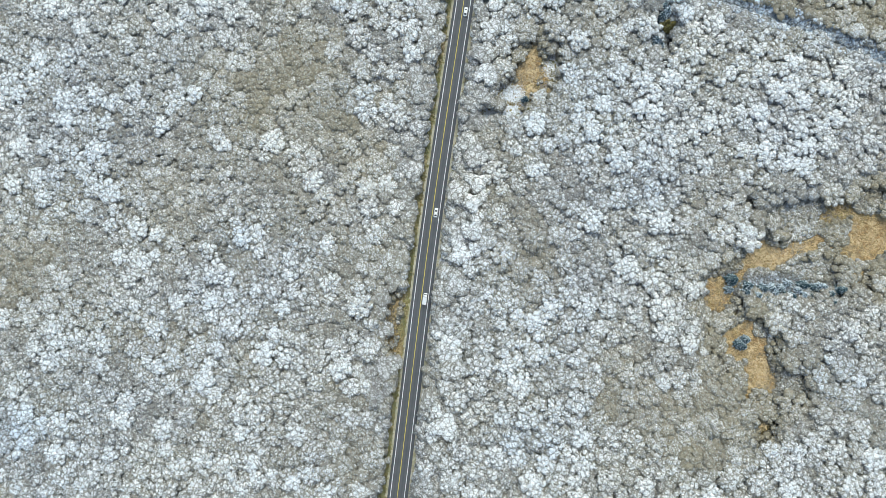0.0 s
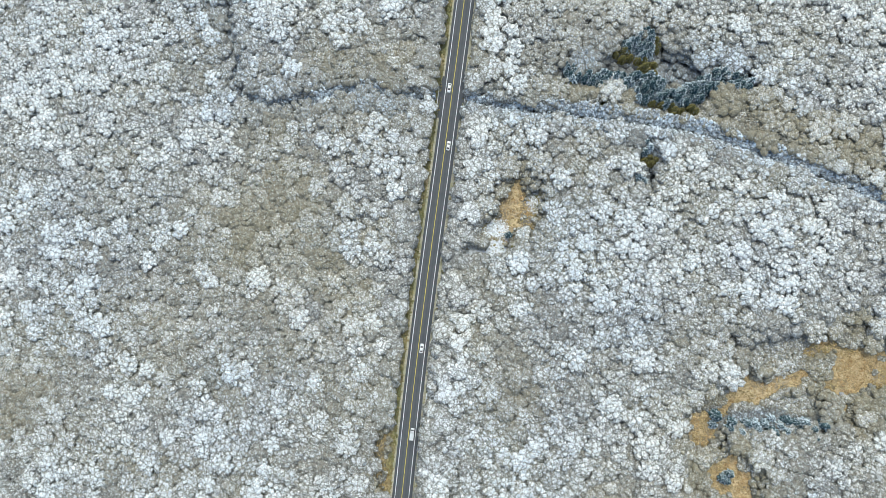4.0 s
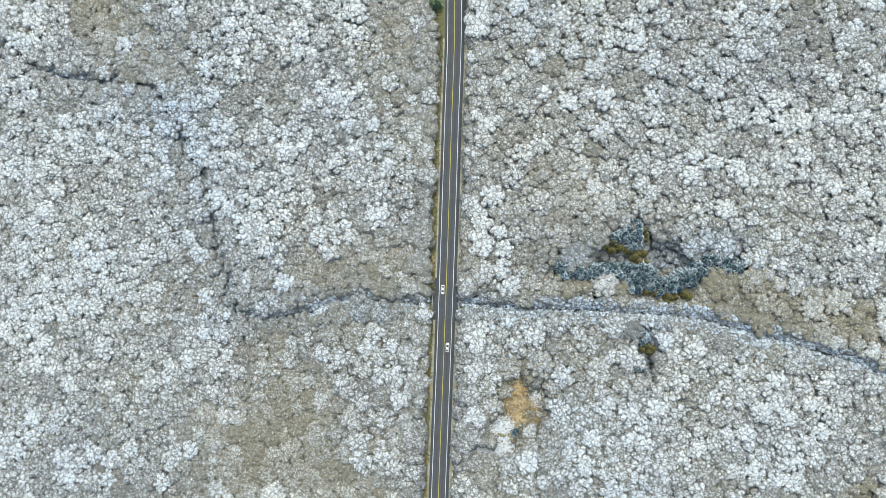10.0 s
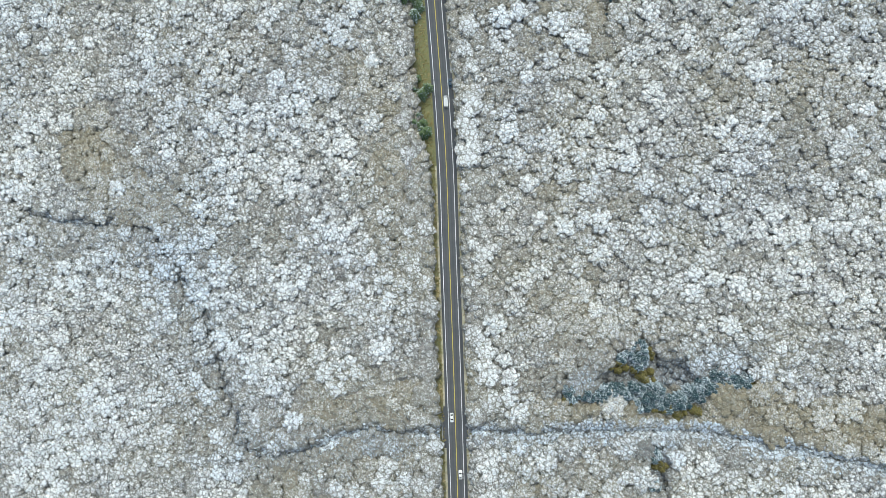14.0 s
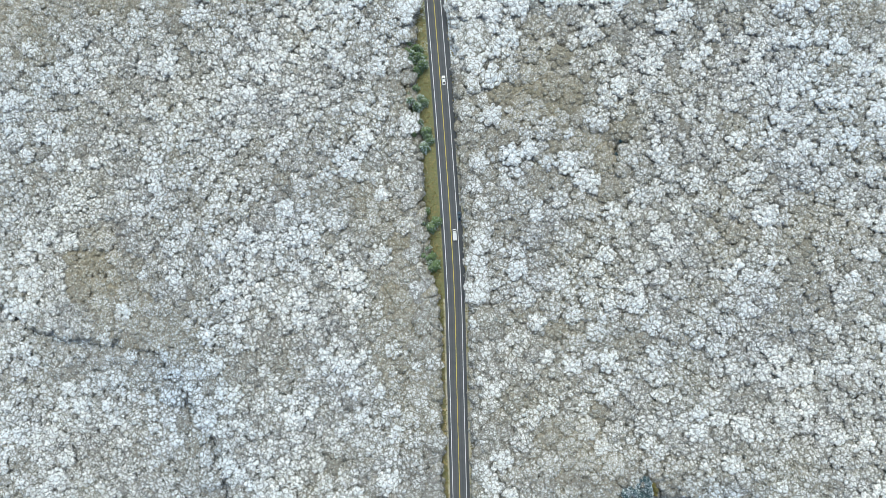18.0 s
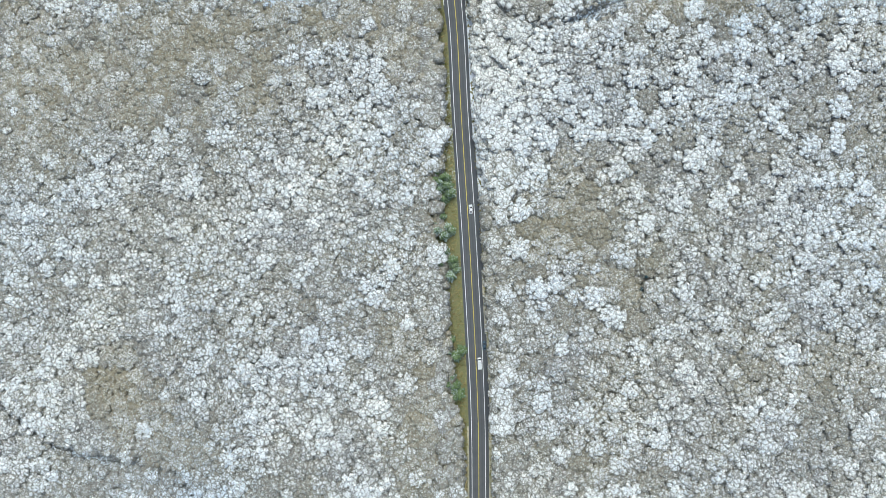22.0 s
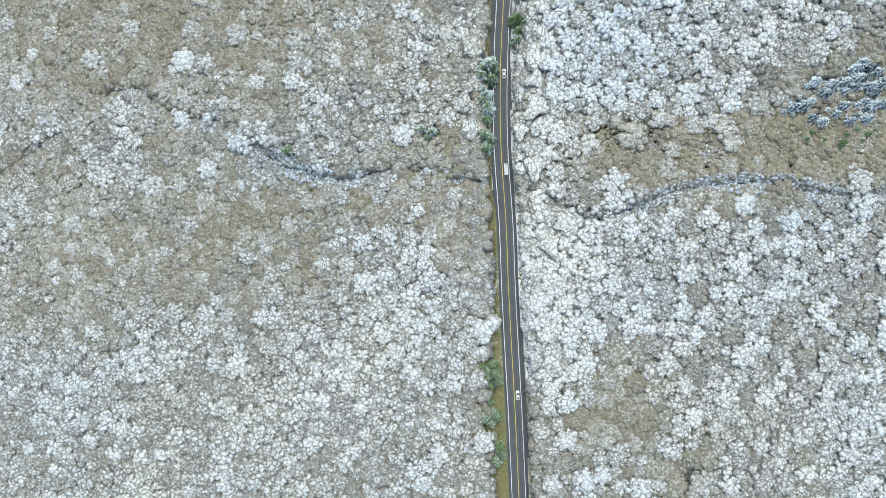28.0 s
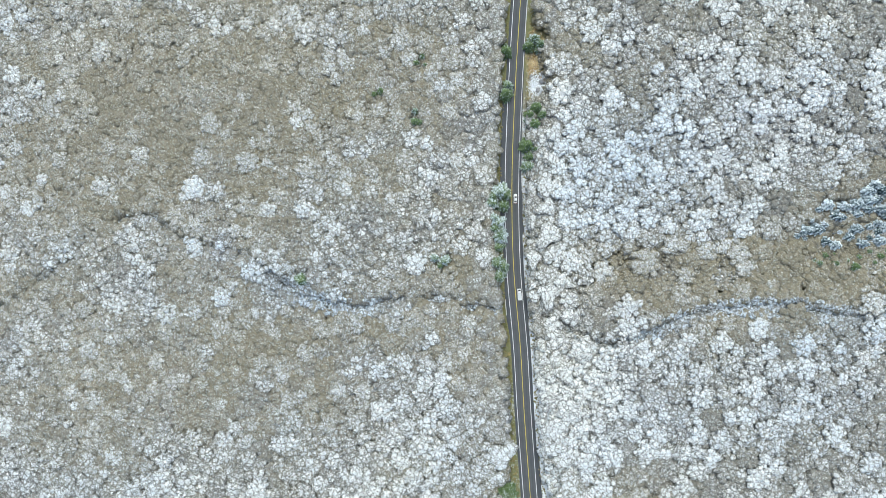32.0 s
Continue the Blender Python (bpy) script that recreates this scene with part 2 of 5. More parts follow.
def mesh(name, verts, faces, material, parent=None, attrs=None, smooth=False):
    """One mesh object from arrays; attrs are float values at the points."""
    me = bpy.data.meshes.new(name)
    verts, faces = np.asarray(verts, dtype=np.float32), np.asarray(faces, dtype=np.int32)
    k = faces.shape[1]
    me.vertices.add(len(verts))
    me.vertices.foreach_set("co", verts.ravel())
    me.loops.add(faces.size)
    me.loops.foreach_set("vertex_index", faces.ravel())
    me.polygons.add(len(faces))
    me.polygons.foreach_set("loop_start", np.arange(0, faces.size, k, dtype=np.int32))
    me.polygons.foreach_set("loop_total", np.full(len(faces), k, dtype=np.int32))
    me.polygons.foreach_set("use_smooth", np.full(len(faces), smooth))
    for key, val in (attrs or {}).items():
        me.attributes.new(key, "FLOAT", "POINT").data.foreach_set("value", np.asarray(val, dtype=np.float32))
    me.update(calc_edges=True)
    me.validate()
    me.materials.append(material)
    ob = new(name, me)
    if parent:
        ob.parent = parent
    return ob


def box(bm, cx, cy, cz, sx, sy, sz, bevel=0.0):
    r = bmesh.ops.create_cube(bm, size=1.0, matrix=Matrix.Translation((cx, cy, cz)) @ Matrix.Diagonal((sx, sy, sz, 1)))
    if bevel:
        edges = {e for v in r["verts"] for e in v.link_edges}
        bmesh.ops.bevel(bm, geom=list(edges), offset=bevel, segments=2, affect="EDGES")
    return bm


# ---------------------------------------------------------------- the plan: land, road, streams, glades
def land(x, y):
    """Height of the forest floor, a broad slope that falls to the west and away at both ends."""
    u, v = np.clip(np.asarray(x, float) / 200, -1.6, 1.6), np.clip((np.asarray(y, float) - 300) / 300, -1.8, 1.8)
    return -1.077 + 13.739 * u - 6.708 * v - 8.183 * u * u + 4.066 * u * v - 10.989 * v * v


ROAD = np.array([(-52, -250), (-31, -84), (-14.8, 45), (0.3, 147), (7.3, 194.6), (16.0, 255.5), (22.6, 301.5), (31.3, 384),
                 (38.2, 460), (41.6, 492), (45.0, 534), (51.0, 575), (61.0, 624), (70.0, 663), (96, 770), (120, 870)], float)


def glide(points, step=3.0):
    """Catmull-Rom curve through the points, at even steps."""
    p = np.vstack([2 * points[0] - points[1], points, 2 * points[-1] - points[-2]])
    out = []
    for i in range(1, len(p) - 2):
        n = max(2, int(np.linalg.norm(p[i + 1] - p[i]) / step))
        u = np.linspace(0, 1, n, endpoint=False)[:, None]
        d0, d1 = np.linalg.norm(p[i] - p[i - 1]), np.linalg.norm(p[i + 1] - p[i])
        d2 = np.linalg.norm(p[i + 2] - p[i + 1])
        m0 = ((p[i] - p[i - 1]) / d0 + (p[i + 1] - p[i]) / d1) * d1 / 2
        m1 = ((p[i + 1] - p[i]) / d1 + (p[i + 2] - p[i + 1]) / d2) * d1 / 2
        out.append((2 * u**3 - 3 * u**2 + 1) * p[i] + (u**3 - 2 * u**2 + u) * m0 + (3 * u**2 - 2 * u**3) * p[i + 1] + (u**3 - u**2) * m1)
    return np.vstack(out + [p[-2][None]])


def normals(line):
    d = np.gradient(line, axis=0)
    d /= np.linalg.norm(d, axis=1)[:, None]
    return np.stack([d[:, 1], -d[:, 0]], 1)  # to the right of the way


LINE = glide(ROAD)
RIGHT = normals(LINE)


def off_road(x, y):
    """Signed distance from the road's middle, plus to the east, and the road's height there."""
    cx = np.interp(y, LINE[:, 1], LINE[:, 0])
    slope = np.interp(y, LINE[:, 1], np.gradient(LINE[:, 0], LINE[:, 1]))
    return (x - cx) / np.sqrt(1 + slope**2), road_z(y)


def road_z(y):
    return land(np.interp(y, LINE[:, 1], LINE[:, 0]), y) + 0.7


STREAMS = {
    "east": np.array([(9.5, 168), (14, 166.5), (42, 161), (75, 156.5), (91, 153.5), (118, 149), (153, 136.5), (184, 123.5), (222, 106), (280, 84)], float),
    "west": np.array([(0, 168.3), (-5.5, 168.6), (-22, 171), (-48, 174.6), (-73, 169), (-101, 174.5), (-109, 209.6), (-113, 243), (-123, 266), (-138, 296), (-166, 303), (-199, 314), (-225, 336), (-290, 380)], float),
    "north_west": np.array([(41, 513.5), (13, 520.5), (-10, 528), (-33.5, 526), (-54, 532), (-70, 542), (-89, 561), (-119, 573.5), (-142, 590), (-170, 587), (-190, 574), (-270, 540)], float),
    "north_east": np.array([(47, 512), (66, 501), (84, 488), (99, 490.5), (128, 497), (170, 494.5), (202, 484), (228, 481), (290, 470)], float),
}
STREAM_LINES = {k: glide(v, 2.0) for k, v in STREAMS.items()}


def to_line(x, y, line):
    best = np.full(np.shape(x), 1e9)
    a, b = line[:-1:2], line[2::2]
    n = min(len(a), len(b))
    for (ax, ay), (bx, by) in zip(a[:n], b[:n]):
        dx, dy = bx - ax, by - ay
        u = np.clip(((x - ax) * dx + (y - ay) * dy) / (dx * dx + dy * dy), 0, 1)
        best = np.minimum(best, np.hypot(x - ax - u * dx, y - ay - u * dy))
    return best


def near_streams(x, y):
    return {k: to_line(x, y, v) for k, v in STREAM_LINES.items()}


def fbm(x, y, scale, seed, octaves=3):
    """Smooth value noise on the plan, about -1 to 1."""
    out, amp = np.zeros(np.shape(x)), 1.0
    for o in range(octaves):
        g = np.random.default_rng(seed + o).uniform(-1, 1, (128, 128))
        u, v = np.asarray(x) / scale * 2**o + 57.3, np.asarray(y) / scale * 2**o + 31.7
        i, j = np.floor(u).astype(int), np.floor(v).astype(int)
        fu, fv = u - i, v - j
        fu, fv = fu * fu * (3 - 2 * fu), fv * fv * (3 - 2 * fv)
        q = lambda a, b: g[(i + a) % 128, (j + b) % 128]
        out += amp * ((q(0, 0) * (1 - fu) + q(1, 0) * fu) * (1 - fv) + (q(0, 1) * (1 - fu) + q(1, 1) * fu) * fv)
        amp *= 0.5
    return out


def wider(spots, k):
    return [(x, y, a * k, b * k, t, w) for x, y, a, b, t, w in spots]


def blobs(x, y, spots, edge=0.35, wobble=0.25):
    """The sum of soft ellipses (x, y, half width, half height, turn, weight)."""
    total = np.zeros(np.shape(x))
    w = fbm(x, y, 9.0, 400, 3) * wobble
    for cx, cy, rx, ry, turn, weight in spots:
        c, s = math.cos(radians(turn)), math.sin(radians(turn))
        dx, dy = x - cx, y - cy
        r = np.hypot((dx * c + dy * s) / rx, (dy * c - dx * s) / ry) + w
        total += weight * np.clip((1 + edge - r) / (2 * edge), 0, 1)
    return total


# glades with straw-coloured grass: no tall trees stand here
STRAW = [
    (33, 115, 8, 10, -25, 1.0), (146, 25, 17, 4.5, 12, 1.0), (124, 8, 6, 9, -15, 1.0),
    (130, -14, 8, 7, 30, 1.0), (141, -31, 6, 12, 10, 0.95), (141, -55, 4, 8, 0, 0.5), (193, 34, 8, 14, -10, 1.0),
    (180, 45, 8, 5, 20, 0.6), (210, 26, 12, 8, 0, 0.7), (-34.5, -9, 3.5, 10, 0, 0.8), (72, 634, 4, 9, -15, 0.8),
]
# olive and brown grass under thin growth
MOSS = [
    (100, 161, 45, 7, -6, 0.9), (160, 149, 34, 9, -18, 0.9), (205, 130, 28, 11, -22, 0.8), (120, 164, 30, 6, -6, 0.6),
    (150, 515, 75, 10, -4, 0.7), (205, 505, 36, 12, -8, 0.9), (215, 520, 26, 10, 0, 0.6), (18, 400, 6, 30, -10, 0.6), (14, 330, 5, 22, -8, 0.5),
    (38, 552, 5, 22, -8, 0.6), (-160, 346, 13, 12, 0, 0.8), (112, 528, 36, 10, -4, 0.6), (31.5, 124, 8, 6, 0, 0.5), (72, 645, 9, 20, -15, 0.6),
    (-15, 626, 12, 6, -10, 0.6),
]
# low leafless thickets beside the southern glade
THICKET = [(163, 41, 27, 11, -8, 1.0), (160, 14, 27, 8, -5, 1.0), (152, -40, 12, 10, 0, 0.8), (126, -24, 6, 10, 0, 0.8)]
# treeless spots white with frost
LAWN = [(25, 104, 6.5, 6, 0, 1.0), (18, 93, 11, 3.2, -4, 1.0), (43, 117, 4, 6, 0, 0.8), (71.5, 622, 4, 6, 0, 0.9)]
# where the woods carry less frost (minus) or more (plus)
FROST_SOUTH = [
    (-95, 116, 36, 25, -0.28), (-46, 72, 20, 20, -0.15), (49, 131, 25, 14, -0.22), (42, 49, 17, 31, -0.20), (108, -38, 39, 25, -0.32), (160, 2, 26, 9, -0.2), (195, 20, 20, 14, -0.15),
    (113, -64, 25, 17, -0.30), (153, 38, 36, 14, -0.30), (152, -12, 31, 25, -0.15), (-206, -56, 48, 42, 0.20), (-233, 87, 34, 42, 0.12),
    (-137, 138, 22, 20, 0.15), (99, 75, 17, 13, 0.25), (124, 56, 34, 28, 0.12), (-6, -26, 11, 53, 0.20), (-96, 17, 13, 8, -0.20),
    (-38, 28, 11, 56, -0.22), (-48, -42, 20, 45, -0.15), (-221, 21, 25, 14, -0.12),
]
FROST_BROOK = [
    (-83, 113, 31, 14, -0.28), (-32, 189, 25, 17, -0.25), (-2, 245, 11, 53, -0.22), (75, 219, 25, 13, -0.22), (117, 270, 56, 17, -0.20),
    (55, 242, 22, 28, -0.12), (155, 149, 45, 10, -0.50), (111, 159, 34, 7, -0.40), (190, 215, 42, 42, 0.14), (-86, 239, 25, 31, 0.14),
    (-184, 168, 50, 56, 0.10), (27, 149, 17, 11, 0.15), (76, 115, 20, 17, -0.15), (111, 91, 25, 17, 0.12), (47, 98, 17, 14, 0.20),
    (-132, 309, 34, 11, -0.25),
]
FROST_MIDDLE = [
    (-159, 336, 25, 20, -0.34), (-103, 360, 28, 13, -0.12), (-181, 396, 34, 17, -0.18), (-2, 298, 17, 42, -0.20), (207, 288, 31, 28, -0.20),
    (-90, 330, 31, 28, 0.12), (-65, 247, 28, 42, 0.14), (-170, 491, 56, 25, -0.22), (91, 399, 31, 31, -0.38), (69, 383, 22, 11, -0.22),
    (185, 423, 34, 14, -0.18), (203, 321, 36, 28, -0.18), (106, 357, 14, 11, -0.25), (217, 374, 25, 25, 0.16), (-75, 345, 22, 17, 0.14),
    (-33, 298, 42, 42, 0.12), (4, 349, 17, 36, -0.18),
]
FROST_NORTH = [
    (-122, 512, 98, 34, -0.30), (61, 461, 20, 39, 0.38), (89, 410, 28, 17, -0.28), (208, 383, 25, 42, 0.18), (160, 498, 98, 13, -0.50),
    (21, 459, 15, 92, -0.22), (-28, 559, 56, 22, -0.15), (-14, 497, 62, 21, -0.25), (-103, 595, 62, 17, -0.22), (-113, 526, 25, 31, -0.22),
    (-157, 553, 36, 20, 0.14), (-173, 439, 62, 50, 0.14), (128, 514, 92, 14, -0.50), (97, 567, 28, 22, 0.28), (52, 457, 17, 48, 0.40),
    (151, 449, 70, 34, 0.20), (78, 431, 17, 17, -0.20),
]
FROST_END = [
    (-99, 658, 98, 39, -0.28), (-43, 610, 50, 22, -0.20), (132, 577, 34, 22, 0.22), (102, 632, 34, 17, -0.25), (167, 628, 45, 14, -0.05),
    (59, 451, 17, 34, 0.30), (151, 434, 62, 31, 0.22), (-147, 562, 50, 25, 0.10), (16, 616, 34, 45, -0.15), (201, 522, 45, 20, -0.35), (115, 526, 40, 10, -0.30), (82, 400, 24, 20, -0.25), (-160, 348, 14, 12, -0.35), (228, 545, 30, 24, -0.3), (-60, 420, 150, 22, -0.07), (120, 410, 80, 22, -0.05), (112, 161, 20, 7, -0.5), (142, 154, 20, 8, -0.5), (172, 144, 20, 9, -0.5), (204, 132, 22, 10, -0.5), (70, 165, 22, 6, -0.35), (22, 505, 14, 28, -0.25), (82, 432, 45, 20, 0.15), (-25, 425, 35, 25, 0.14), (62, 470, 14, 34, 0.15), (75, 650, 20, 16, -0.3), (-18, 640, 60, 25, -0.2), (190, 120, 40, 8, -0.2),
    (-160, 618, 42, 22, -0.15),
]
FROST_MORE = [
    (-140, 605, 40, 25, 0.13), (88, 400, 34, 26, 0.24), (80, 437, 13, 17, -0.22), (172, 308, 26, 18, -0.16), (212, 437, 20, 18, -0.2),
    # (106, 178) and (86, 183): frost lowered to paint shadow among the brook spruces
    (-45, 430, 55, 30, 0.13), (-150, 190, 60, 40, 0.08), (106, 178, 36, 17, -0.34), (86, 183, 16, 7, -0.5), (200, 499, 30, 9, -0.25), (150, 60, 40, 10, -0.15),
    (14, 533, 15, 9, -0.35), (-77, 611, 60, 30, -0.08), (-20, 330, 40, 40, 0.06), (95, 345, 16, 16, -0.15), (75, 620, 26, 10, -0.12),
    (55, 455, 10, 45, 0.15), (125, 45, 25, 12, -0.12), (118, -20, 12, 45, -0.2), (160, -5, 22, 12, 0.1), (-120, 30, 20, 12, -0.15),
    (-20, 425, 45, 30, 0.1), (75, 412, 40, 26, 0.12), (60, 128, 45, 36, 0.12), (150, 80, 50, 36, 0.1), (-120, 80, 90, 60, -0.06), (190, 545, 50, 25, -0.1),
    (190, 472, 46, 12, -0.32), (140, 481, 42, 10, -0.22), (160, 14, 24, 8, -0.35), (28, 112, 20, 20, 0.14), (20, 395, 30, 40, -0.08), (60, 400, 40, 30, -0.1),
    (-100, 645, 130, 60, -0.16), (-100, 565, 130, 30, -0.12), (130, 450, 90, 35, -0.1), (-40, 470, 70, 30, -0.14), (-120, 80, 120, 70, -0.06), (20, 300, 60, 60, -0.05),
    (-150, 560, 60, 120, -0.14), (-60, 455, 90, 30, -0.1), (120, 440, 90, 30, -0.06), (75, 540, 30, 30, 0.1), (130, 430, 70, 40, -0.12), (-60, 400, 60, 25, -0.06), (220, 540, 30, 30, -0.15), (-120, 60, 130, 80, -0.06), (-150, 600, 70, 120, -0.08),
    (-10, 445, 70, 30, 0.17), (52, 462, 11, 50, 0.2), (95, 440, 40, 26, 0.12), (55, 590, 14, 40, 0.08), (-60, 560, 50, 25, 0.07), (-175, 85, 60, 50, 0.1), (215, 200, 40, 50, 0.06), (220, 520, 30, 30, -0.1),
    (-150, 385, 60, 22, 0.2), (-110, 345, 25, 25, 0.12), (-15, 525, 60, 14, -0.14), (50, 455, 12, 40, 0.12), (150, 505, 60, 14, -0.1), (-80, 630, 110, 45, -0.08), (150, 445, 90, 30, 0.13), (60, 490, 20, 30, 0.08),
]
FROST = [(x, y, rx, ry, 0, w) for x, y, rx, ry, w in FROST_SOUTH + FROST_BROOK + FROST_MIDDLE + FROST_NORTH + FROST_END + FROST_MORE]

# broad swings of the frost over the plan, rows from south to north, columns from west to east
SWING = np.array([
    (-0.12, 0.04, -0.01, -0.07, -0.08),
    (-0.15, -0.1, -0.04, -0.03, -0.05),
    (-0.09, -0.07, -0.04, -0.05, -0.07),
    (-0.01, -0.06, -0.07, -0.03, -0),
    (0.07, 0.02, -0.03, 0.01, 0.13),
    (0.02, -0, -0.01, 0.04, 0.07),
    (-0.12, -0.02, 0.07, 0.08, -0.06),
    (-0.05, 0.04, 0.14, 0.23, 0.06),
    (-0.07, -0.04, 0.03, 0.11, 0.08),
    (-0.09, -0.1, -0.05, 0.02, 0.02),
])
# where frost and bark turn blue: cool frost, and blue-grey shadow painted in
COOL = [(-115, 250, 26, 60, 0, 0.4), (-150, 295, 40, 26, 0, 0.4), (-215, -55, 45, 45, 0, 0.3), (100, 570, 30, 24, 0, 0.35), (120, 588, 36, 22, 0, 0.25),
        (-70, 172, 40, 10, 0, 0.6), (-20, 170, 25, 8, 0, 0.6), (30, 160, 30, 9, 0, 0.3), (-50, 532, 26, 6, -10, 0.4), (160, 132, 60, 8, -20, 0.4), (-100, 545, 60, 16, 10, 0.25), (60, 100, 30, 16, 0, 0.2), (210, 372, 24, 40, 0, 0.25), (-195, 120, 60, 60, 0, 0.17),
        (84, 183, 18, 8, 0, 1.0), (120, 180, 26, 10, 0, 0.9), (97, 146, 10, 7, 0, 0.7), (62, 183, 10, 6, 0, 0.5), (-112, 30, 9, 9, 0, 0.5), (86, 58, 14, 12, 0, 0.35), (30, -60, 14, 10, 0, 0.5),
        (-230, -62, 14, 10, 0, 0.6), (160, 12, 24, 7, 0, 0.7), (168, -32, 16, 10, 0, 0.5), (190, 478, 40, 10, 0, 0.5), (200, 540, 34, 14, 0, 0.4), (-70, 543, 14, 8, 0, 0.5),
        (-200, 440, 40, 40, 0, 0.3), (-120, 470, 40, 20, 0, 0.2), (150, 440, 60, 24, 0, 0.2), (-60, 100, 16, 12, 0, 0.3), (97, 132, 6, 10, 0, 0.6)]


# evergreen groves: x, y, half width, half height
SPRUCES_BROOK = [(84, 174, 14, 3), (76, 175, 10, 3), (63, 179, 5, 5), (97, 191, 3.5, 7), (90, 192, 3, 2.5), (100, 172, 6, 4.5), (98, 167, 7, 3), (111, 164, 6, 3.5),
                 (121, 167, 4.5, 5), (127, 171, 6, 3.5), (134, 174, 5, 5), (142, 171, 4.5, 3.5)]
OLIVES_BROOK = [(87, 187, 5, 2.5), (96, 183, 3, 3), (100, 179, 3, 3), (103, 191, 1.5, 4), (104, 162, 6, 1.5), (114, 158.5, 7, 1.8), (143, 167, 6, 1.5), (61, 174, 3, 1.5), (98, 135, 4, 2.5)]
# treeless low ground beside the spruces; its blue-grey shade is painted in
SHADY = [(87, 181, 8, 3.5), (114, 176, 8, 5.5), (105, 183, 4, 4), (97, 148, 4, 4), (95, 129, 4, 7)]
SPRUCES_NORTH = [(189, 529, 8, 5), (203, 524, 10, 5), (217, 523, 9, 6), (232, 530, 10, 9), (207, 537, 14, 5), (225, 541, 9, 5)]
GREENS_NORTH = [(195, 514, 9, 4), (214, 511, 12, 4), (236, 512, 8, 5)]
PINES_VERGE = [(23, 421, 4, 8), (20, 400, 4, 9), (20, 382, 4, 7), (16.5, 338, 3.5, 7), (13, 320, 3.5, 6)]
PINES_BEND = [(43, 569, 4, 7), (39.5, 553, 3, 8), (37, 536, 3, 5), (10, 544, 4, 4), (-63, 546, 3, 3)]
PINES_EDGE = [(58.5, 638, 1.5, 3), (55.8, 622, 1.5, 4), (68, 606, 3, 5), (62, 587, 3, 7), (74, 642, 4, 4)]
PINES_WOODS = [(15, 643, 4, 4), (9, 615, 4, 5), (-7, 631, 3, 2)]
SPRUCES_GLADE = [(150, 8, 18, 4), (174, 6, 12, 4), (131, -16, 3, 3), (127, 12, 3, 4)]
SPRUCES_SOUTH = [(96, 141, 2.5, 3.5), (94, 127, 2, 3)]
SPRUCES_LONE = [(31, 101, 2, 3), (-166, 332, 3, 3), (113, 358, 4, 4)]


def hollow(x, y):
    """How far a spot lies among the evergreens and shady hollows by the east brook, where only low growth stands."""
    return np.clip(blobs(x, y, [(a, b, p + 1.5, q + 1.5, 0, 1) for a, b, p, q in SPRUCES_BROOK + OLIVES_BROOK + SHADY + SPRUCES_SOUTH], 0.3), 0, 1)


def swing(x, y):
    u, v = np.clip((x + 200) / 100, 0, 3.999), np.clip((y + 70) / 85, 0, 8.999)
    i, j = np.floor(u).astype(int), np.floor(v).astype(int)
    u, v = u - i, v - j
    return (SWING[j, i] * (1 - u) + SWING[j, i + 1] * u) * (1 - v) + (SWING[j + 1, i] * (1 - u) + SWING[j + 1, i + 1] * u) * v


def frost_at(x, y):
    return 0.58 + 0.12 * fbm(x, y, 46.0, 77, 3) + 0.13 * fbm(x, y, 20.0, 130, 2) + 0.85 * blobs(x, y, FROST, 0.8, 0.4) + swing(x, y) - 0.38 * np.clip(blobs(x, y, wider(STRAW, 1.9), 0.6), 0, 1)


def ground_z(x, y):
    x, y = np.asarray(x, float), np.asarray(y, float)
    z = land(x, y) + 0.5 * fbm(x, y, 22.0, 11, 3)
    for key, d in near_streams(x, y).items():
        z = z - 2.0 * np.clip(1 - d / 6.0, 0, 1) ** 1.5
    d, zr = off_road(x, y)
    k = np.clip((np.abs(d) - 6.0) / 7.0, 0, 1)
    inside = (y > -240) & (y < 860)
    return np.where(inside, (zr - 0.12) * (1 - k) + z * k, z)


# ---------------------------------------------------------------- ground: one sheet to the horizon
def build_ground():
    far = np.array([320, 400, 550, 800, 1200, 2000, 4000], float)
    xs = np.concatenate([-far[::-1], np.arange(-279, 280, 3.0), far])
    ys = np.concatenate([-far[::-1] + 90, np.arange(-180, 781, 3.0), far + 520])
    gx, gy = np.meshgrid(xs, ys)
    x, y = gx.ravel(), gy.ravel()
    z = ground_z(x, y)
    nx, ny = len(xs), len(ys)
    i = (np.arange(ny - 1)[:, None] * nx + np.arange(nx - 1)[None, :]).ravel()
    faces = np.stack([i, i + 1, i + nx + 1, i + nx], 1)
    d, _ = off_road(x, y)
    wide = 4.5 * np.clip((y - 300) / 15, 0, 1) * np.clip((445 - y) / 20, 0, 1)
    verge = np.where(d < 0, np.clip((11 + wide + d) / 4.0, 0, 1), np.clip((8.0 - d) / 2.0, 0, 1) * 0.4)
    straw = blobs(x, y, wider(STRAW, 1.15), 0.7, 0.8) + 0.3 * fbm(x, y, 7.0, 500, 3) - 0.12 + 0.42 * verge * (y < 290)
    moss = blobs(x, y, MOSS, 0.4) + verge * 0.85
    rime = frost_at(x, y) * 0.8 - 0.55 * np.clip(straw, 0, 1) - 0.4 * np.clip(moss, 0, 1) + 0.3 * (np.abs(d - 7) < 1.6) + 0.75 * blobs(x, y, LAWN, 0.45, 0.5)
    ob = mesh("ground", np.stack([x, y, z], 1), faces, M_GROUND, None, {"straw": straw, "moss": moss, "rime": rime}, True)
    tagged(ob, "brown leaf litter and straw grass with thin frost", "ground", kind="structure")


build_ground()


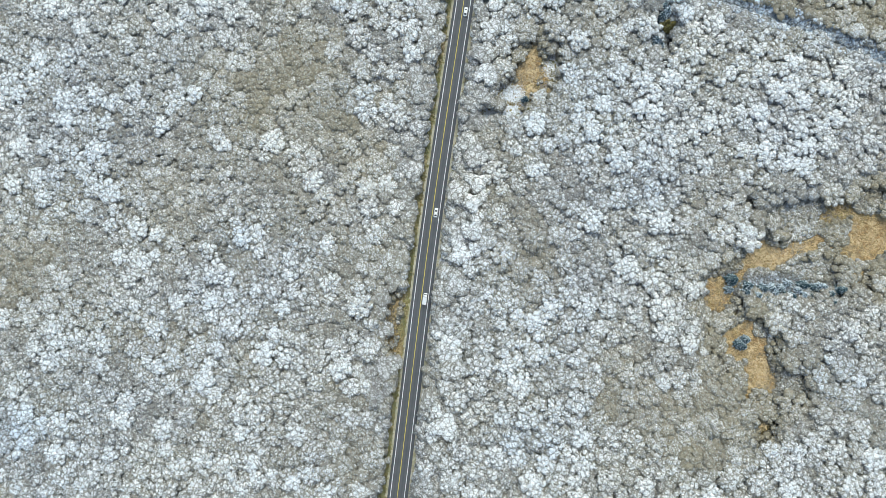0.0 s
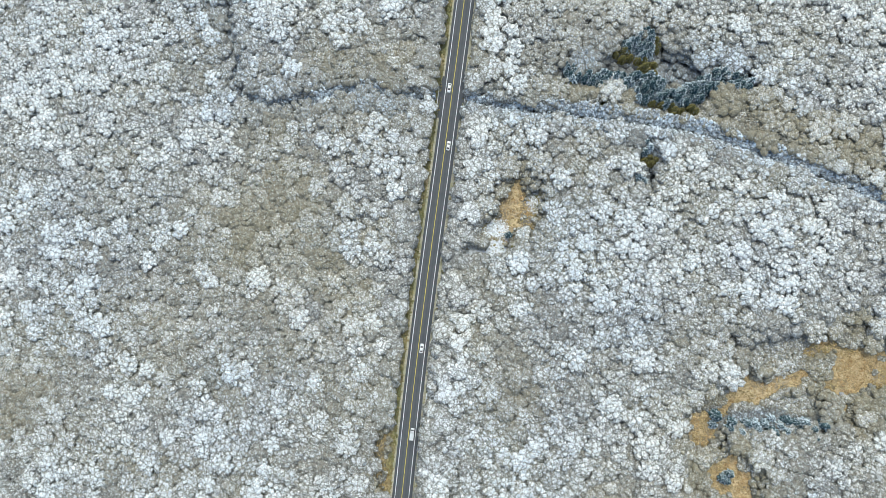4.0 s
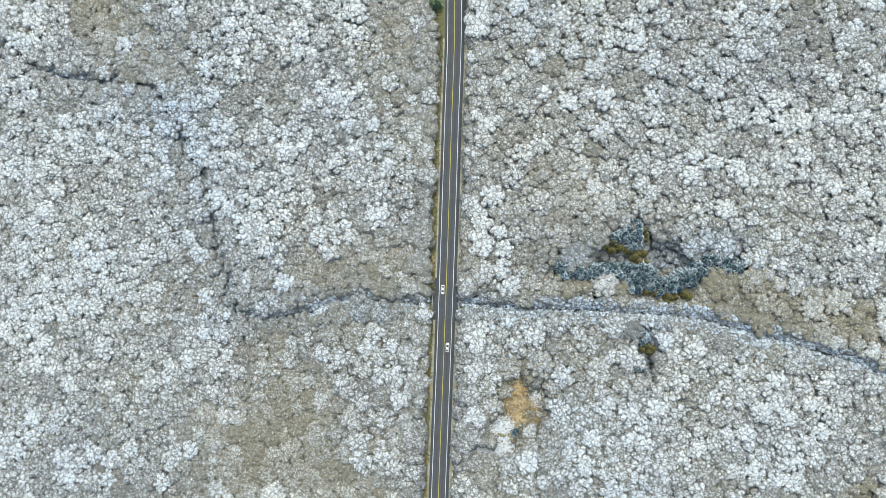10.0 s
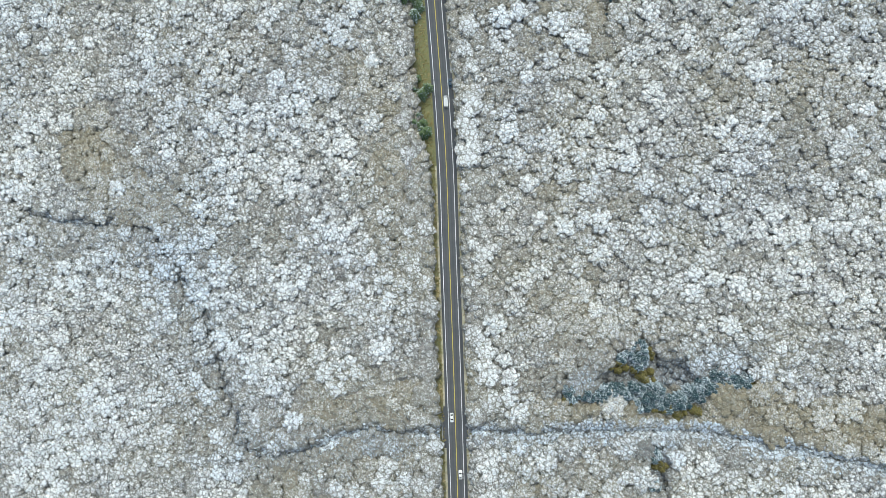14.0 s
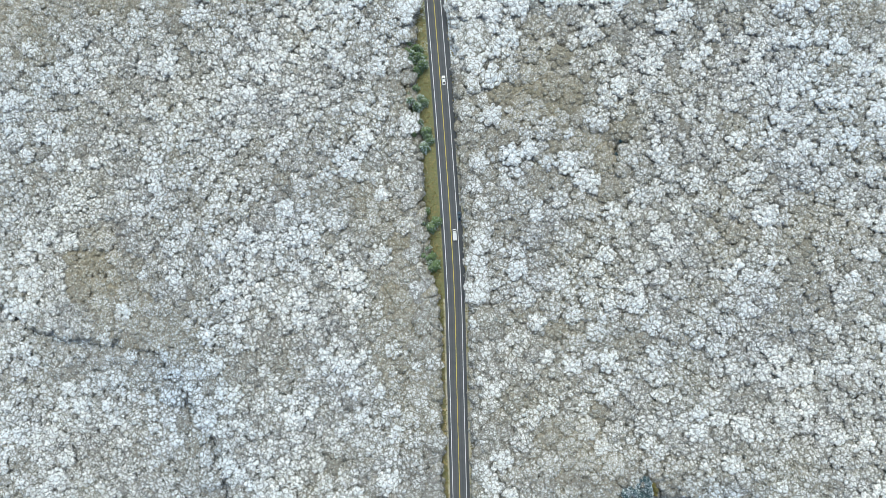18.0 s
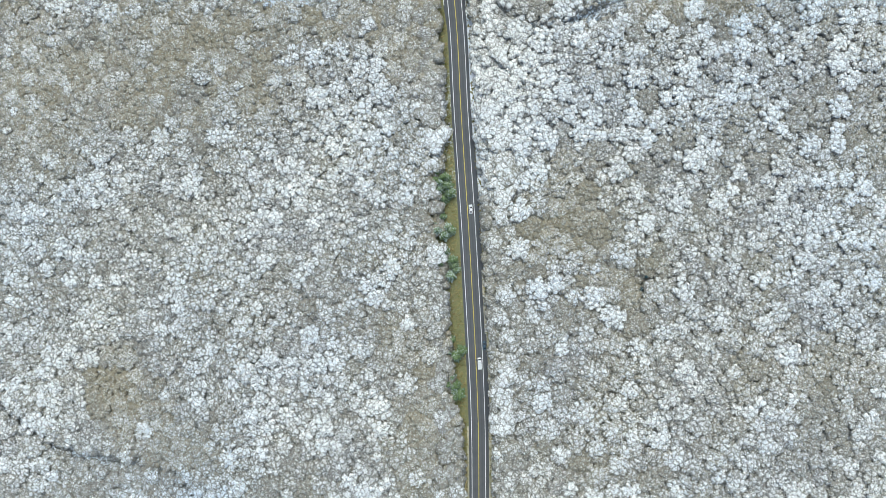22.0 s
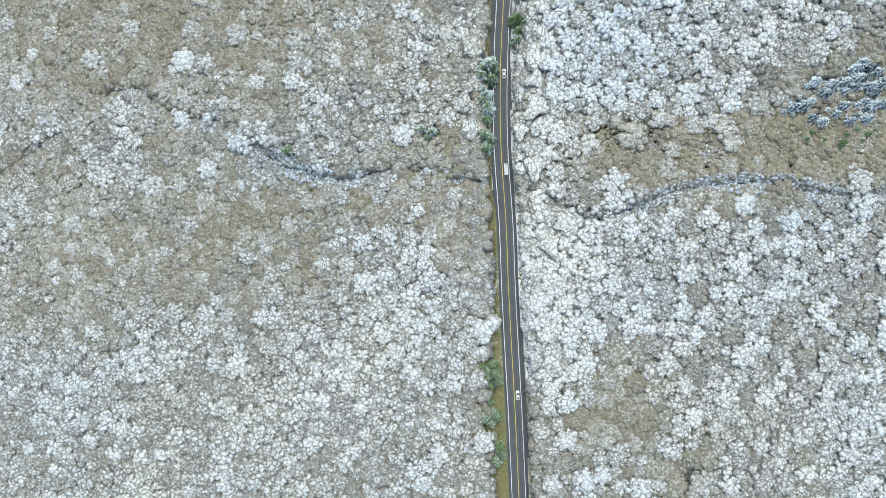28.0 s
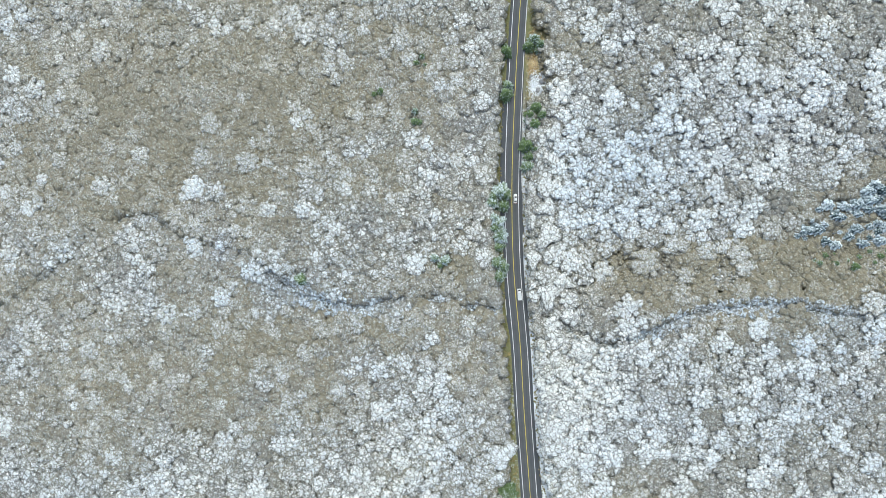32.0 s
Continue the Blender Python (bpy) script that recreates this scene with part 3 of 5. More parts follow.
# ---------------------------------------------------------------- road
def ribbon(name, a, b, material, lift, parent=None, y0=-240.0, y1=850.0, attrs=None, cross=1):
    """A strip along the road between two offsets from its middle, laid at its height."""
    keep = (LINE[:, 1] >= y0) & (LINE[:, 1] <= y1)
    p, r = LINE[keep], RIGHT[keep]
    offs = np.linspace(a, b, cross + 1)
    v = []
    for o in offs:
        q = p + r * o
        v.append(np.column_stack([q, road_z(p[:, 1]) + lift - 0.012 * abs(o)]))
    n = len(p)
    v = np.vstack(v)
    f = []
    for k in range(cross):
        i = np.arange(n - 1) + k * n
        f.append(np.stack([i, i + n, i + n + 1, i + 1], 1))
    at = {"track": np.repeat(attrs(offs), n)} if attrs else None
    return mesh(name, v, np.vstack(f), material, parent, at, True)


def strip_mat():
    """Pale dead grass and grit with thin frost."""
    a = Mat("roadside_grit", 0.95)
    c = a.mix(a.remap(a.noise(1.6, 5.0, 0.75), 0.3, 0.7), (0.30, 0.27, 0.19), (0.60, 0.57, 0.48))
    c = a.mix(a.remap(a.noise(0.2, 4.0, 0.7, 8.0), 0.4, 0.65), c, (0.27, 0.255, 0.15))
    return a.color(c).bump(a.noise(3.0, 3.0), 0.6, 0.1).m


def tracks(o):
    return sum(np.exp(-((o - c) / 0.45) ** 2) for c in (-2.5, -0.95, 0.95, 2.5))


road = ribbon("road", -4.8, 5.1, M_ROAD, 0.0, None, attrs=tracks, cross=40)
tagged(road, "dark asphalt two-lane road through frosted woods", "road", kind="structure")
for o in (-3.42, 3.42):
    ribbon("edge_line", o - 0.13, o + 0.13, M_WHITE, 0.012, road)
for a, b, y0, y1 in ((-6.0, -4.78, 556, 622), (5.08, 6.0, 372, 442), (5.08, 6.1, 548, 600), (5.08, 5.9, 300, 345)):
    ribbon("shoulder", a, b, M_ROAD, 0.004, road, y0, y1, tracks)
ribbon("centre_line", -0.14, 0.14, M_YELLOW, 0.012, road)


# pale strips of grit and grass where the asphalt ends
M_STRIP = strip_mat()
for a, b, y0, y1 in ((5.12, 6.5, -200, 160), (5.12, 6.5, 177, 296), (5.95, 7.0, 300, 345), (5.12, 6.4, 346, 371), (-5.9, -4.82, -200, 160), (-5.7, -4.82, 177, 300)):
    strip = ribbon("verge", a, b, M_STRIP, 0.02, None, y0, y1)
    tagged(strip, "pale strip of grit and dead grass beside the asphalt", "verge", kind="structure")


# ---------------------------------------------------------------- streams
def build_stream(key, label):
    line = STREAM_LINES[key]
    if key == "north_east":
        line = line[line[:, 0] > 192]
    if key == "north_west":
        line = line[(line[:, 0] < -28) & (line[:, 0] > -76)]
    r = normals(line)
    width = (1.2 if key == "north_west" else 0.95) + 0.5 * fbm(line[:, 0], line[:, 1], 12.0, 60, 2)
    z = land(line[:, 0], line[:, 1]) - 1.45
    v = np.vstack([np.column_stack([line + r * width[:, None] * s, z]) for s in (-1, 0, 1)])
    n = len(line)
    i = np.arange(n - 1)
    f = np.vstack([np.stack([i + k * n, i + (k + 1) * n, i + (k + 1) * n + 1, i + k * n + 1], 1) for k in (0, 1)])
    f = f[:, ::-1] if np.cross(np.append(v[f[0, 1]] - v[f[0, 0]], 0)[:3], v[f[0, 2]] - v[f[0, 0]])[2] < 0 else f
    ob = mesh("water", v, f, M_STREAM, None, None, True)
    tagged(ob, label, "stream", kind="structure")


for key in STREAM_LINES:
    build_stream(key, "narrow dark brook with frozen edges in a gully")


# ---------------------------------------------------------------- woods
SPOKES = 15
HEAD_AREA = 5.6


def brook_room(key, x):
    """How far the trees keep from a brook's middle."""
    if key == "east":
        return np.interp(x, [10, 25, 60, 110, 230], [2.6, 3.6, 4.6, 4.2, 3.6])
    if key == "west":
        return np.interp(x, [-120, -100, -75, -45, -20], [1.2, 1.6, 2.6, 3.2, 1.4])
    if key == "north_west":
        return np.interp(x, [-90, -76, -50, -28, -15, 40], [0.2, 2.4, 3.0, 2.4, 0.5, 0.8])
    return np.interp(x, [60, 90, 130, 190, 230], [0.3, 2.2, 2.6, 3.2, 3.4])


def tuft_shape(n=6):
    """A rounded head of twigs: an apex and two rings, open below."""
    a1 = np.arange(n) * 2 * np.pi / n
    a2 = a1 + np.pi / n
    v = np.vstack([[0, 0, 1.0], np.column_stack([0.66 * np.cos(a1), 0.66 * np.sin(a1), np.full(n, 0.74)]),
                   np.column_stack([np.cos(a2), np.sin(a2), np.full(n, -0.35)])])
    f = []
    for k in range(n):
        j = (k + 1) % n
        f += [(0, 1 + k, 1 + j), (1 + k, 1 + n + k, 1 + j), (1 + j, 1 + n + k, 1 + n + j)]
    return v, np.array(f)


TUFT_V, TUFT_F = tuft_shape()
# frosted tips, and a lower ring darkened to paint shade between heads
TUFT_RIME_SHADE = np.array([0.10] + [0.07] * 6 + [-0.34] * 6)


def crown_mesh(x, y, z, r, reach, gen, lobes=15, rough=0.17):
    """Crowns of rimed twig tufts that keep within their reach: points, triangles and frost offsets with painted shade.
    """
    n, m = len(x), len(TUFT_V)
    k = np.arange(lobes)[None]
    ang = k * 2.399963 + gen.uniform(0, 6.3, (n, 1)) + gen.uniform(-0.25, 0.25, (n, lobes))
    q = np.sqrt((k + 0.3) / (lobes - 0.4)) * gen.uniform(0.88, 1.06, (n, lobes))
    spoke = np.round(ang / (2 * np.pi / SPOKES)).astype(int) % SPOKES
    room = reach[np.arange(n)[:, None], spoke]
    rad = gen.uniform(0.8, 1.2, (n, lobes)) * 1.26 / math.sqrt(lobes) * (0.5 * room + 0.5 * reach.mean(1)[:, None])
    out = q * np.maximum(room - 0.66 * rad, 0.2)
    c = np.stack([x[:, None] + out * np.cos(ang), y[:, None] + out * np.sin(ang),
                  z[:, None] - r[:, None] * (0.16 * q**2 + 0.12) + gen.normal(0, 0.05, (n, lobes)) * r[:, None]], -1).reshape(-1, 3)
    rad = rad.ravel()
    t = n * lobes
    a = gen.uniform(0, 2 * np.pi, t)
    ca, sa = np.cos(a)[:, None], np.sin(a)[:, None]
    jit = (1 + gen.uniform(-rough, rough, (t, m)) * 1.3) * rad[:, None]
    v = np.stack([(TUFT_V[:, 0] * ca - TUFT_V[:, 1] * sa) * jit, (TUFT_V[:, 0] * sa + TUFT_V[:, 1] * ca) * jit,
                  (TUFT_V[:, 2] + gen.uniform(-rough, rough, (t, m))) * rad[:, None] * 0.52], -1) + c[:, None, :]
    f = TUFT_F[None] + (np.arange(t) * m)[:, None, None]
    # less rime at lower rims: bare twigs, and crown shading painted into the colour
    tip = TUFT_RIME_SHADE[None, None] + gen.normal(0, 0.035, (n, lobes, 1)) + (0.07 - 0.15 * q**2)[..., None]
    return v.reshape(-1, 3), f.reshape(-1, 3), tip.reshape(n, lobes * m)


def crown_reach(x, y, r, gap):
    """How far each crown may spread along its spokes before it meets the next one."""
    order = np.argsort(y)
    sx, sy, sr = x[order], y[order], r[order]
    a = np.arange(SPOKES) * 2 * np.pi / SPOKES
    ca, sa = np.cos(a), np.sin(a)
    out = np.zeros((len(x), SPOKES))
    for i in range(0, len(x), 400):
        j = min(i + 400, len(x))
        lo, hi = np.searchsorted(sy, sy[i] - 16), np.searchsorted(sy, sy[j - 1] + 16)
        dx, dy = sx[None, lo:hi] - sx[i:j, None], sy[None, lo:hi] - sy[i:j, None]
        d2 = dx * dx + dy * dy
        d2[np.arange(j - i), np.arange(i - lo, j - lo)] = 1e9
        near = np.argpartition(d2, 12, axis=1)[:, :12]
        row = np.arange(j - i)[:, None]
        dx, dy, d2, rj = dx[row, near], dy[row, near], d2[row, near], sr[lo:hi][near]
        dist = np.sqrt(d2)
        edge = (d2 + (sr[i:j, None] ** 2 - rj**2)) / (2 * dist)
        along = (dx[..., None] * ca + dy[..., None] * sa) / dist[..., None]
        lim = np.where(along > 0.08, np.maximum(edge, 0.9)[..., None] / np.maximum(along, 0.08), 99.0).min(1)
        out[i:j] = np.minimum(lim - gap[order][i:j, None], 1.4 * sr[i:j, None])
    res = np.empty_like(out)
    res[order] = np.maximum(out, 0.7)
    # round off the corners
    return 0.5 * res + 0.25 * np.roll(res, 1, 1) + 0.25 * np.roll(res, -1, 1)


def bounds(y):
    """West and east limit of the woods that are planted."""
    return np.interp(y, [-170, 170, 300, 740], [-262, -272, -258, -252]), np.interp(y, [-170, 120, 300, 740], [216, 226, 240, 268])


def scatter(gen, tries=80000):
    """Tree places with crowns of uneven size, the largest first: wider crowns east of the road than west of it."""
    x, y = gen.uniform(-276, 272, tries), gen.uniform(-122, 732, tries)
    d, _ = off_road(x, y)
    r = gen.lognormal(1.08, 0.3, tries) * np.where(d > 0, 1.12, np.where(y < 240, 1.04, 0.92)) * (1 + 0.16 * fbm(x, y, 60.0, 820, 2))
    r = np.clip(r, 1.7, 6.6)
    lo, hi = bounds(y)
    cells, kept = {}, []
    for i in np.argsort(-r):
        xi, yi, ri = x[i], y[i], r[i]
        if not lo[i] < xi < hi[i]:
            continue
        cx, cy = int(xi // 5), int(yi // 5)
        reach = 1 + int(0.82 * 2 * ri // 5) if ri > 3 else 2
        if all((px - xi) ** 2 + (py - yi) ** 2 > (0.71 * (ri + pr)) ** 2
               for a in range(cx - reach, cx + reach + 1) for b in range(cy - reach, cy + reach + 1) for px, py, pr in cells.get((a, b), ())):
            cells.setdefault((cx, cy), []).append((xi, yi, ri))
            kept.append(i)
    return x[kept], y[kept], r[kept]


def plant():
    """Places, radii and frost of all broad-leaved trees."""
    gen = np.random.default_rng(21)
    x, y, r = scatter(gen)
    d, _ = off_road(x, y)
    wide = 4.5 * np.clip((y - 300) / 15, 0, 1) * np.clip((445 - y) / 20, 0, 1)
    ok = np.where(d < 0, d < -8.5 - wide - 0.45 * r, d > np.where((y > 370) & (y < 520), 5.6 + 0.85 * r, 6.2 + 0.85 * r))
    for key, dist in near_streams(x, y).items():
        ok &= dist > brook_room(key, x) + 0.35 * r
    thin = blobs(x, y, MOSS, 0.4)
    ok &= blobs(x, y, wider(STRAW, 0.98), 0.3, 0.7) < 0.15 + gen.uniform(-0.1, 0.1, len(x))
    ok &= blobs(x, y, wider(LAWN, 1.35), 0.25) < 0.3
    ok &= gen.uniform(0, 1, len(x)) > 0.95 * np.clip(blobs(x, y, wider(STRAW, 1.4), 0.3, 0.5) + blobs(x, y, THICKET, 0.3, 0.5), 0, 1)
    ok &= gen.uniform(0, 1, len(x)) > np.clip(thin, 0, 1) * 0.25
    for spots in (SPRUCES_BROOK, OLIVES_BROOK, SHADY, SPRUCES_SOUTH, SPRUCES_NORTH, GREENS_NORTH, PINES_VERGE, PINES_BEND, SPRUCES_GLADE, PINES_EDGE, PINES_WOODS, SPRUCES_LONE):
        ok &= blobs(x, y, [(a, b, p + 1.5, q + 1.5, 0, 1) for a, b, p, q in spots], 0.2) < gen.uniform(0.2, 0.85, len(x))
    x, y, r, d = x[ok], y[ok], r[ok], d[ok]
    level = frost_at(x, y) - np.where((d < 0) & (d > -17), 0.2, 0.0)
    # thickly rimed crowns stand in loose clusters among greyer ones, most of all in the north-east
    uneven = 0.165 + 0.1 * np.clip(d / 15, 0, 1) * np.clip((y - 330) / 50, 0, 1)
    frost = 0.16 + 0.78 * level + 0.16 * fbm(x, y, 13.0, 910, 2) + gen.normal(0, 1, len(x)) * uneven - 0.35 * (uneven - 0.165) + 0.04 * (r - 3.2)
    h = 6.6 + 0.42 * r + gen.uniform(-0.5, 0.5, len(x)) + 1.4 * (np.clip(frost, 0, 1) - 0.5) - np.where(level < 0.28, 0.5, 0.0)
    h = h * (1 - 0.45 * np.clip(blobs(x, y, wider(STRAW, 1.7), 0.5), 0, 1))
    return x, y, r, h, np.clip(frost, 0.05, 1.0), d, crown_reach(x, y, r, np.where(level < 0.28, -0.8, -0.65) + gen.uniform(-0.15, 0.15, len(x)))


TX, TY, TR, TH, TF, TD, TREACH = plant()
ORDER = np.argsort(np.abs(TD) + np.where((TY > -60) & (TY < 690), 0, 500))
NEAR, REST = ORDER[:300], ORDER[300:]


def tan_at(x, y):
    """How far the bare twigs are straw brown, as beside the brooks and glades and where little frost lies."""
    dry = np.clip((0.52 - frost_at(x, y)) * 2.1, 0, 0.75)
    return np.clip(1.0 * blobs(x, y, MOSS, 0.6) + 0.6 * blobs(x, y, wider(STRAW, 1.9), 0.5) + dry, 0, 0.9) * (1 - 0.6 * np.clip(blobs(x, y, COOL, 0.5), 0, 1))


def cool_at(x, y):
    """How far the frost is blue: along the brooks, in hollows, and where COOL paints shadow."""
    c = blobs(x, y, COOL, 0.7)
    for key, dist in near_streams(x, y).items():
        if key != "north_east":
            c = c + (0.8 if key == "east" else 0.5) * np.exp(-((dist / 4.0) ** 2))
    return np.clip(c, 0, 1)


def woodland(index, name, label, seed):
    gen = np.random.default_rng(seed)
    n = len(index)
    x, y, r, h = TX[index], TY[index], TR[index], TH[index]
    z0 = ground_z(x, y)
    # small crowns have a few heads of twigs, broad ones many
    heads = np.array([4, 6, 9, 13, 18, 24])
    size = np.argmin(np.abs(heads[None] - (np.pi * TREACH[index].mean(1) ** 2 / HEAD_AREA)[:, None]), 1)
    tan, cool = tan_at(x, y), cool_at(x, y)
    vs, fs, rime, tans, cools, count = [], [], [], [], [], 0
    for k, lobes in enumerate(heads):
        q = np.flatnonzero(size == k)
        if not len(q):
            continue
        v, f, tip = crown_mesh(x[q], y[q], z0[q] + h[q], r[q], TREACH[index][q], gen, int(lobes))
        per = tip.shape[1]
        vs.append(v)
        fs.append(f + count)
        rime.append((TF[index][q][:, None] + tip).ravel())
        tans.append(np.repeat(tan[q], per))
        cools.append(np.repeat(cool[q], per))
        count += len(v)
    v, f, frost = np.vstack(vs), np.vstack(fs), np.concatenate(rime)
    # three-sided trunks
    a = np.arange(3) * 2.094
    foot = np.stack([x[:, None] + 0.16 * np.cos(a), y[:, None] + 0.16 * np.sin(a), np.repeat(z0[:, None] - 0.1, 3, 1)], -1)
    head = np.stack([x[:, None] + 0.06 * np.cos(a), y[:, None] + 0.06 * np.sin(a), np.repeat((z0 + h - 0.5 * r)[:, None], 3, 1)], -1)
    tv = np.concatenate([foot, head], 1).reshape(-1, 3)
    tf = np.array([(0, 1, 4), (0, 4, 3), (1, 2, 5), (1, 5, 4), (2, 0, 3), (2, 3, 5)])
    tf = (tf[None] + (np.arange(n) * 6)[:, None, None]).reshape(-1, 3) + len(v)
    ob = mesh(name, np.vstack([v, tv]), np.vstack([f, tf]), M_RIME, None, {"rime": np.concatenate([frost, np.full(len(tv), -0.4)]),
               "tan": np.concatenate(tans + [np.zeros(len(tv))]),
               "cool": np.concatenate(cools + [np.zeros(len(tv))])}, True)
    tagged(ob, label, "woodland", kind="stuff")


for side, west in ((-1, True), (1, False)):
    sel = REST[(TD[REST] < 0) if west else (TD[REST] >= 0)]
    woodland(sel, "frosted_woodland", "dense bare broad-leaved woods white with hoar frost", 31 + side)


def scrub(name, label, x, y, rad, top, rime, tan, cool, gen):
    """Low thickets of fine twigs: one small rough head each."""
    n, m = len(x), len(TUFT_V)
    head = TUFT_V * np.array([[1, 1, 1]] + [[1.4, 1.4, 1.1]] * 6 + [[1, 1, 1]] * 6)
    a = gen.uniform(0, 6.3, n)
    ca, sa = np.cos(a)[:, None], np.sin(a)[:, None]
    jit = rad[:, None] * (1 + gen.uniform(-0.3, 0.3, (n, m)))
    v = np.stack([x[:, None] + (head[:, 0] * ca - head[:, 1] * sa) * jit, y[:, None] + (head[:, 0] * sa + head[:, 1] * ca) * jit,
                  ground_z(x, y)[:, None] + top[:, None] * (0.3 + 0.7 * head[:, 2])], -1).reshape(-1, 3)
    f = (TUFT_F[None] + (np.arange(n) * m)[:, None, None]).reshape(-1, 3)
    # the lower ring darkens here too, a weaker painted shade
    frost = rime[:, None] + 0.7 * TUFT_RIME_SHADE[None]
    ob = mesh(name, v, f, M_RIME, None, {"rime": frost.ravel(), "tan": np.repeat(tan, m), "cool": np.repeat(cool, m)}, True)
    tagged(ob, label, "scrub", kind="stuff")


def brook_shrubs():
    """Rimed willow scrub, blue-grey, on both banks of the brooks."""
    gen = np.random.default_rng(67)
    xs, ys = [], []
    for key, line in STREAM_LINES.items():
        wide = brook_room(key, line[:, 0]) + 1.2
        n = (wide * 5.5).astype(int)
        side = gen.uniform(-1, 1, n.sum())
        w = np.repeat(wide, n)
        o = np.sign(side) * (0.5 + np.abs(side) * (w - 0.5))
        p = np.repeat(line, n, 0) + np.repeat(normals(line), n, 0) * o[:, None] + gen.uniform(-1.0, 1.0, (len(o), 2))
        xs.append(p[:, 0])
        ys.append(p[:, 1])
    x, y = np.concatenate(xs), np.concatenate(ys)
    d, _ = off_road(x, y)
    lo, hi = bounds(y)
    gap = np.min([v for v in near_streams(x, y).values()], 0)
    ok = (x > lo) & (x < hi) & (np.abs(d) > 8.5) & (gap > np.where(y > 400, 0.0, 0.45) + 0.5 * fbm(x, y, 8.0, 690, 2))
    x, y, gap = x[ok], y[ok], gap[ok]
    n = len(x)
    rime = np.where(y > 400, 0.62, 0.8) + 0.2 * fbm(x, y, 9.0, 640, 2) + gen.normal(0, 0.1, n)
    cool = np.clip(0.75 + 0.3 * fbm(x, y, 14.0, 660, 2), 0.3, 1)
    top = gen.uniform(3.2, 4.6, n) + 0.6 * np.clip(gap, 0, 5) + 1.4 * (y > 400)
    scrub("brook_scrub", "blue-grey rimed willow scrub along the brook banks", x, y, gen.uniform(0.8, 1.4, n), top, rime, np.zeros(n), cool, gen)


def glade_scrub():
    """Brown and grey thickets round the straw glades and on the olive slopes above the brooks."""
    gen = np.random.default_rng(68)
    xs, ys = [], []
    for cx, cy, rx, ry, _, _ in wider(STRAW, 2.0) + wider(MOSS, 1.3) + wider(THICKET, 1.3):
        n = int(4 * rx * ry * 0.55)
        r = max(rx, ry) if rx * ry < 900 else 0
        xs.append(gen.uniform(cx - max(rx, r), cx + max(rx, r), n * (1 if not r else max(1, round(r * r / (rx * ry))))))
        ys.append(gen.uniform(cy - max(ry, r), cy + max(ry, r), len(xs[-1])))
    x, y = np.concatenate(xs), np.concatenate(ys)
    d, _ = off_road(x, y)
    lo, hi = bounds(y)
    core = blobs(x, y, STRAW, 0.3, 0.7)
    low = np.clip(blobs(x, y, wider(STRAW, 1.6), 0.35, 0.5) + blobs(x, y, wider(THICKET, 1.1), 0.3, 0.5), 0, 1)
    slope = np.clip(blobs(x, y, MOSS, 0.4, 0.5), 0, 1)
    blue = np.clip(blobs(x, y, [(a, b, p + 2, q + 2, 0, 1) for a, b, p, q in SPRUCES_GLADE], 0.3), 0, 1)
    gap = np.min([v for v in near_streams(x, y).values()], 0)
    ok = (np.abs(d) > np.where(slope > 0.4, 16, 9.5)) & (x > lo) & (x < hi) & (core < 0.25 + gen.uniform(-0.15, 0.15, len(x)))
    ok &= ((low > 0.4) | (slope > 0.4)) & (blobs(x, y, wider(LAWN, 1.1), 0.25) < 0.4) & (gap > 3.0)
    x, y, core, low, slope, blue = x[ok], y[ok], core[ok], low[ok], slope[ok], blue[ok]
    n = len(x)
    rime = 0.26 + 0.3 * fbm(x, y, 10.0, 641, 3) + gen.normal(0, 0.13, n) - 0.2 * core - 0.1 * slope
    # less tan in the hollows, towards their painted blue-grey shade
    tan = np.clip(0.55 + 0.45 * fbm(x, y, 12.0, 661, 2) + 0.4 * core + 0.3 * slope - 1.2 * blue, 0, 0.95) * (1 - 0.6 * hollow(x, y))
    top = np.where(slope > low, gen.uniform(5.4, 6.8, n) * (1 - 0.75 * hollow(x, y)), gen.uniform(0.8, 2.2, n) * (1 - 0.5 * blue) + 1.6 * (1 - low))
    scrub("thicket", "brown and grey leafless thickets round glades and slopes", x, y, gen.uniform(0.7, 1.35, n), top, rime, tan, np.clip(blue, 0, 0.9), gen)


brook_shrubs()
glade_scrub()


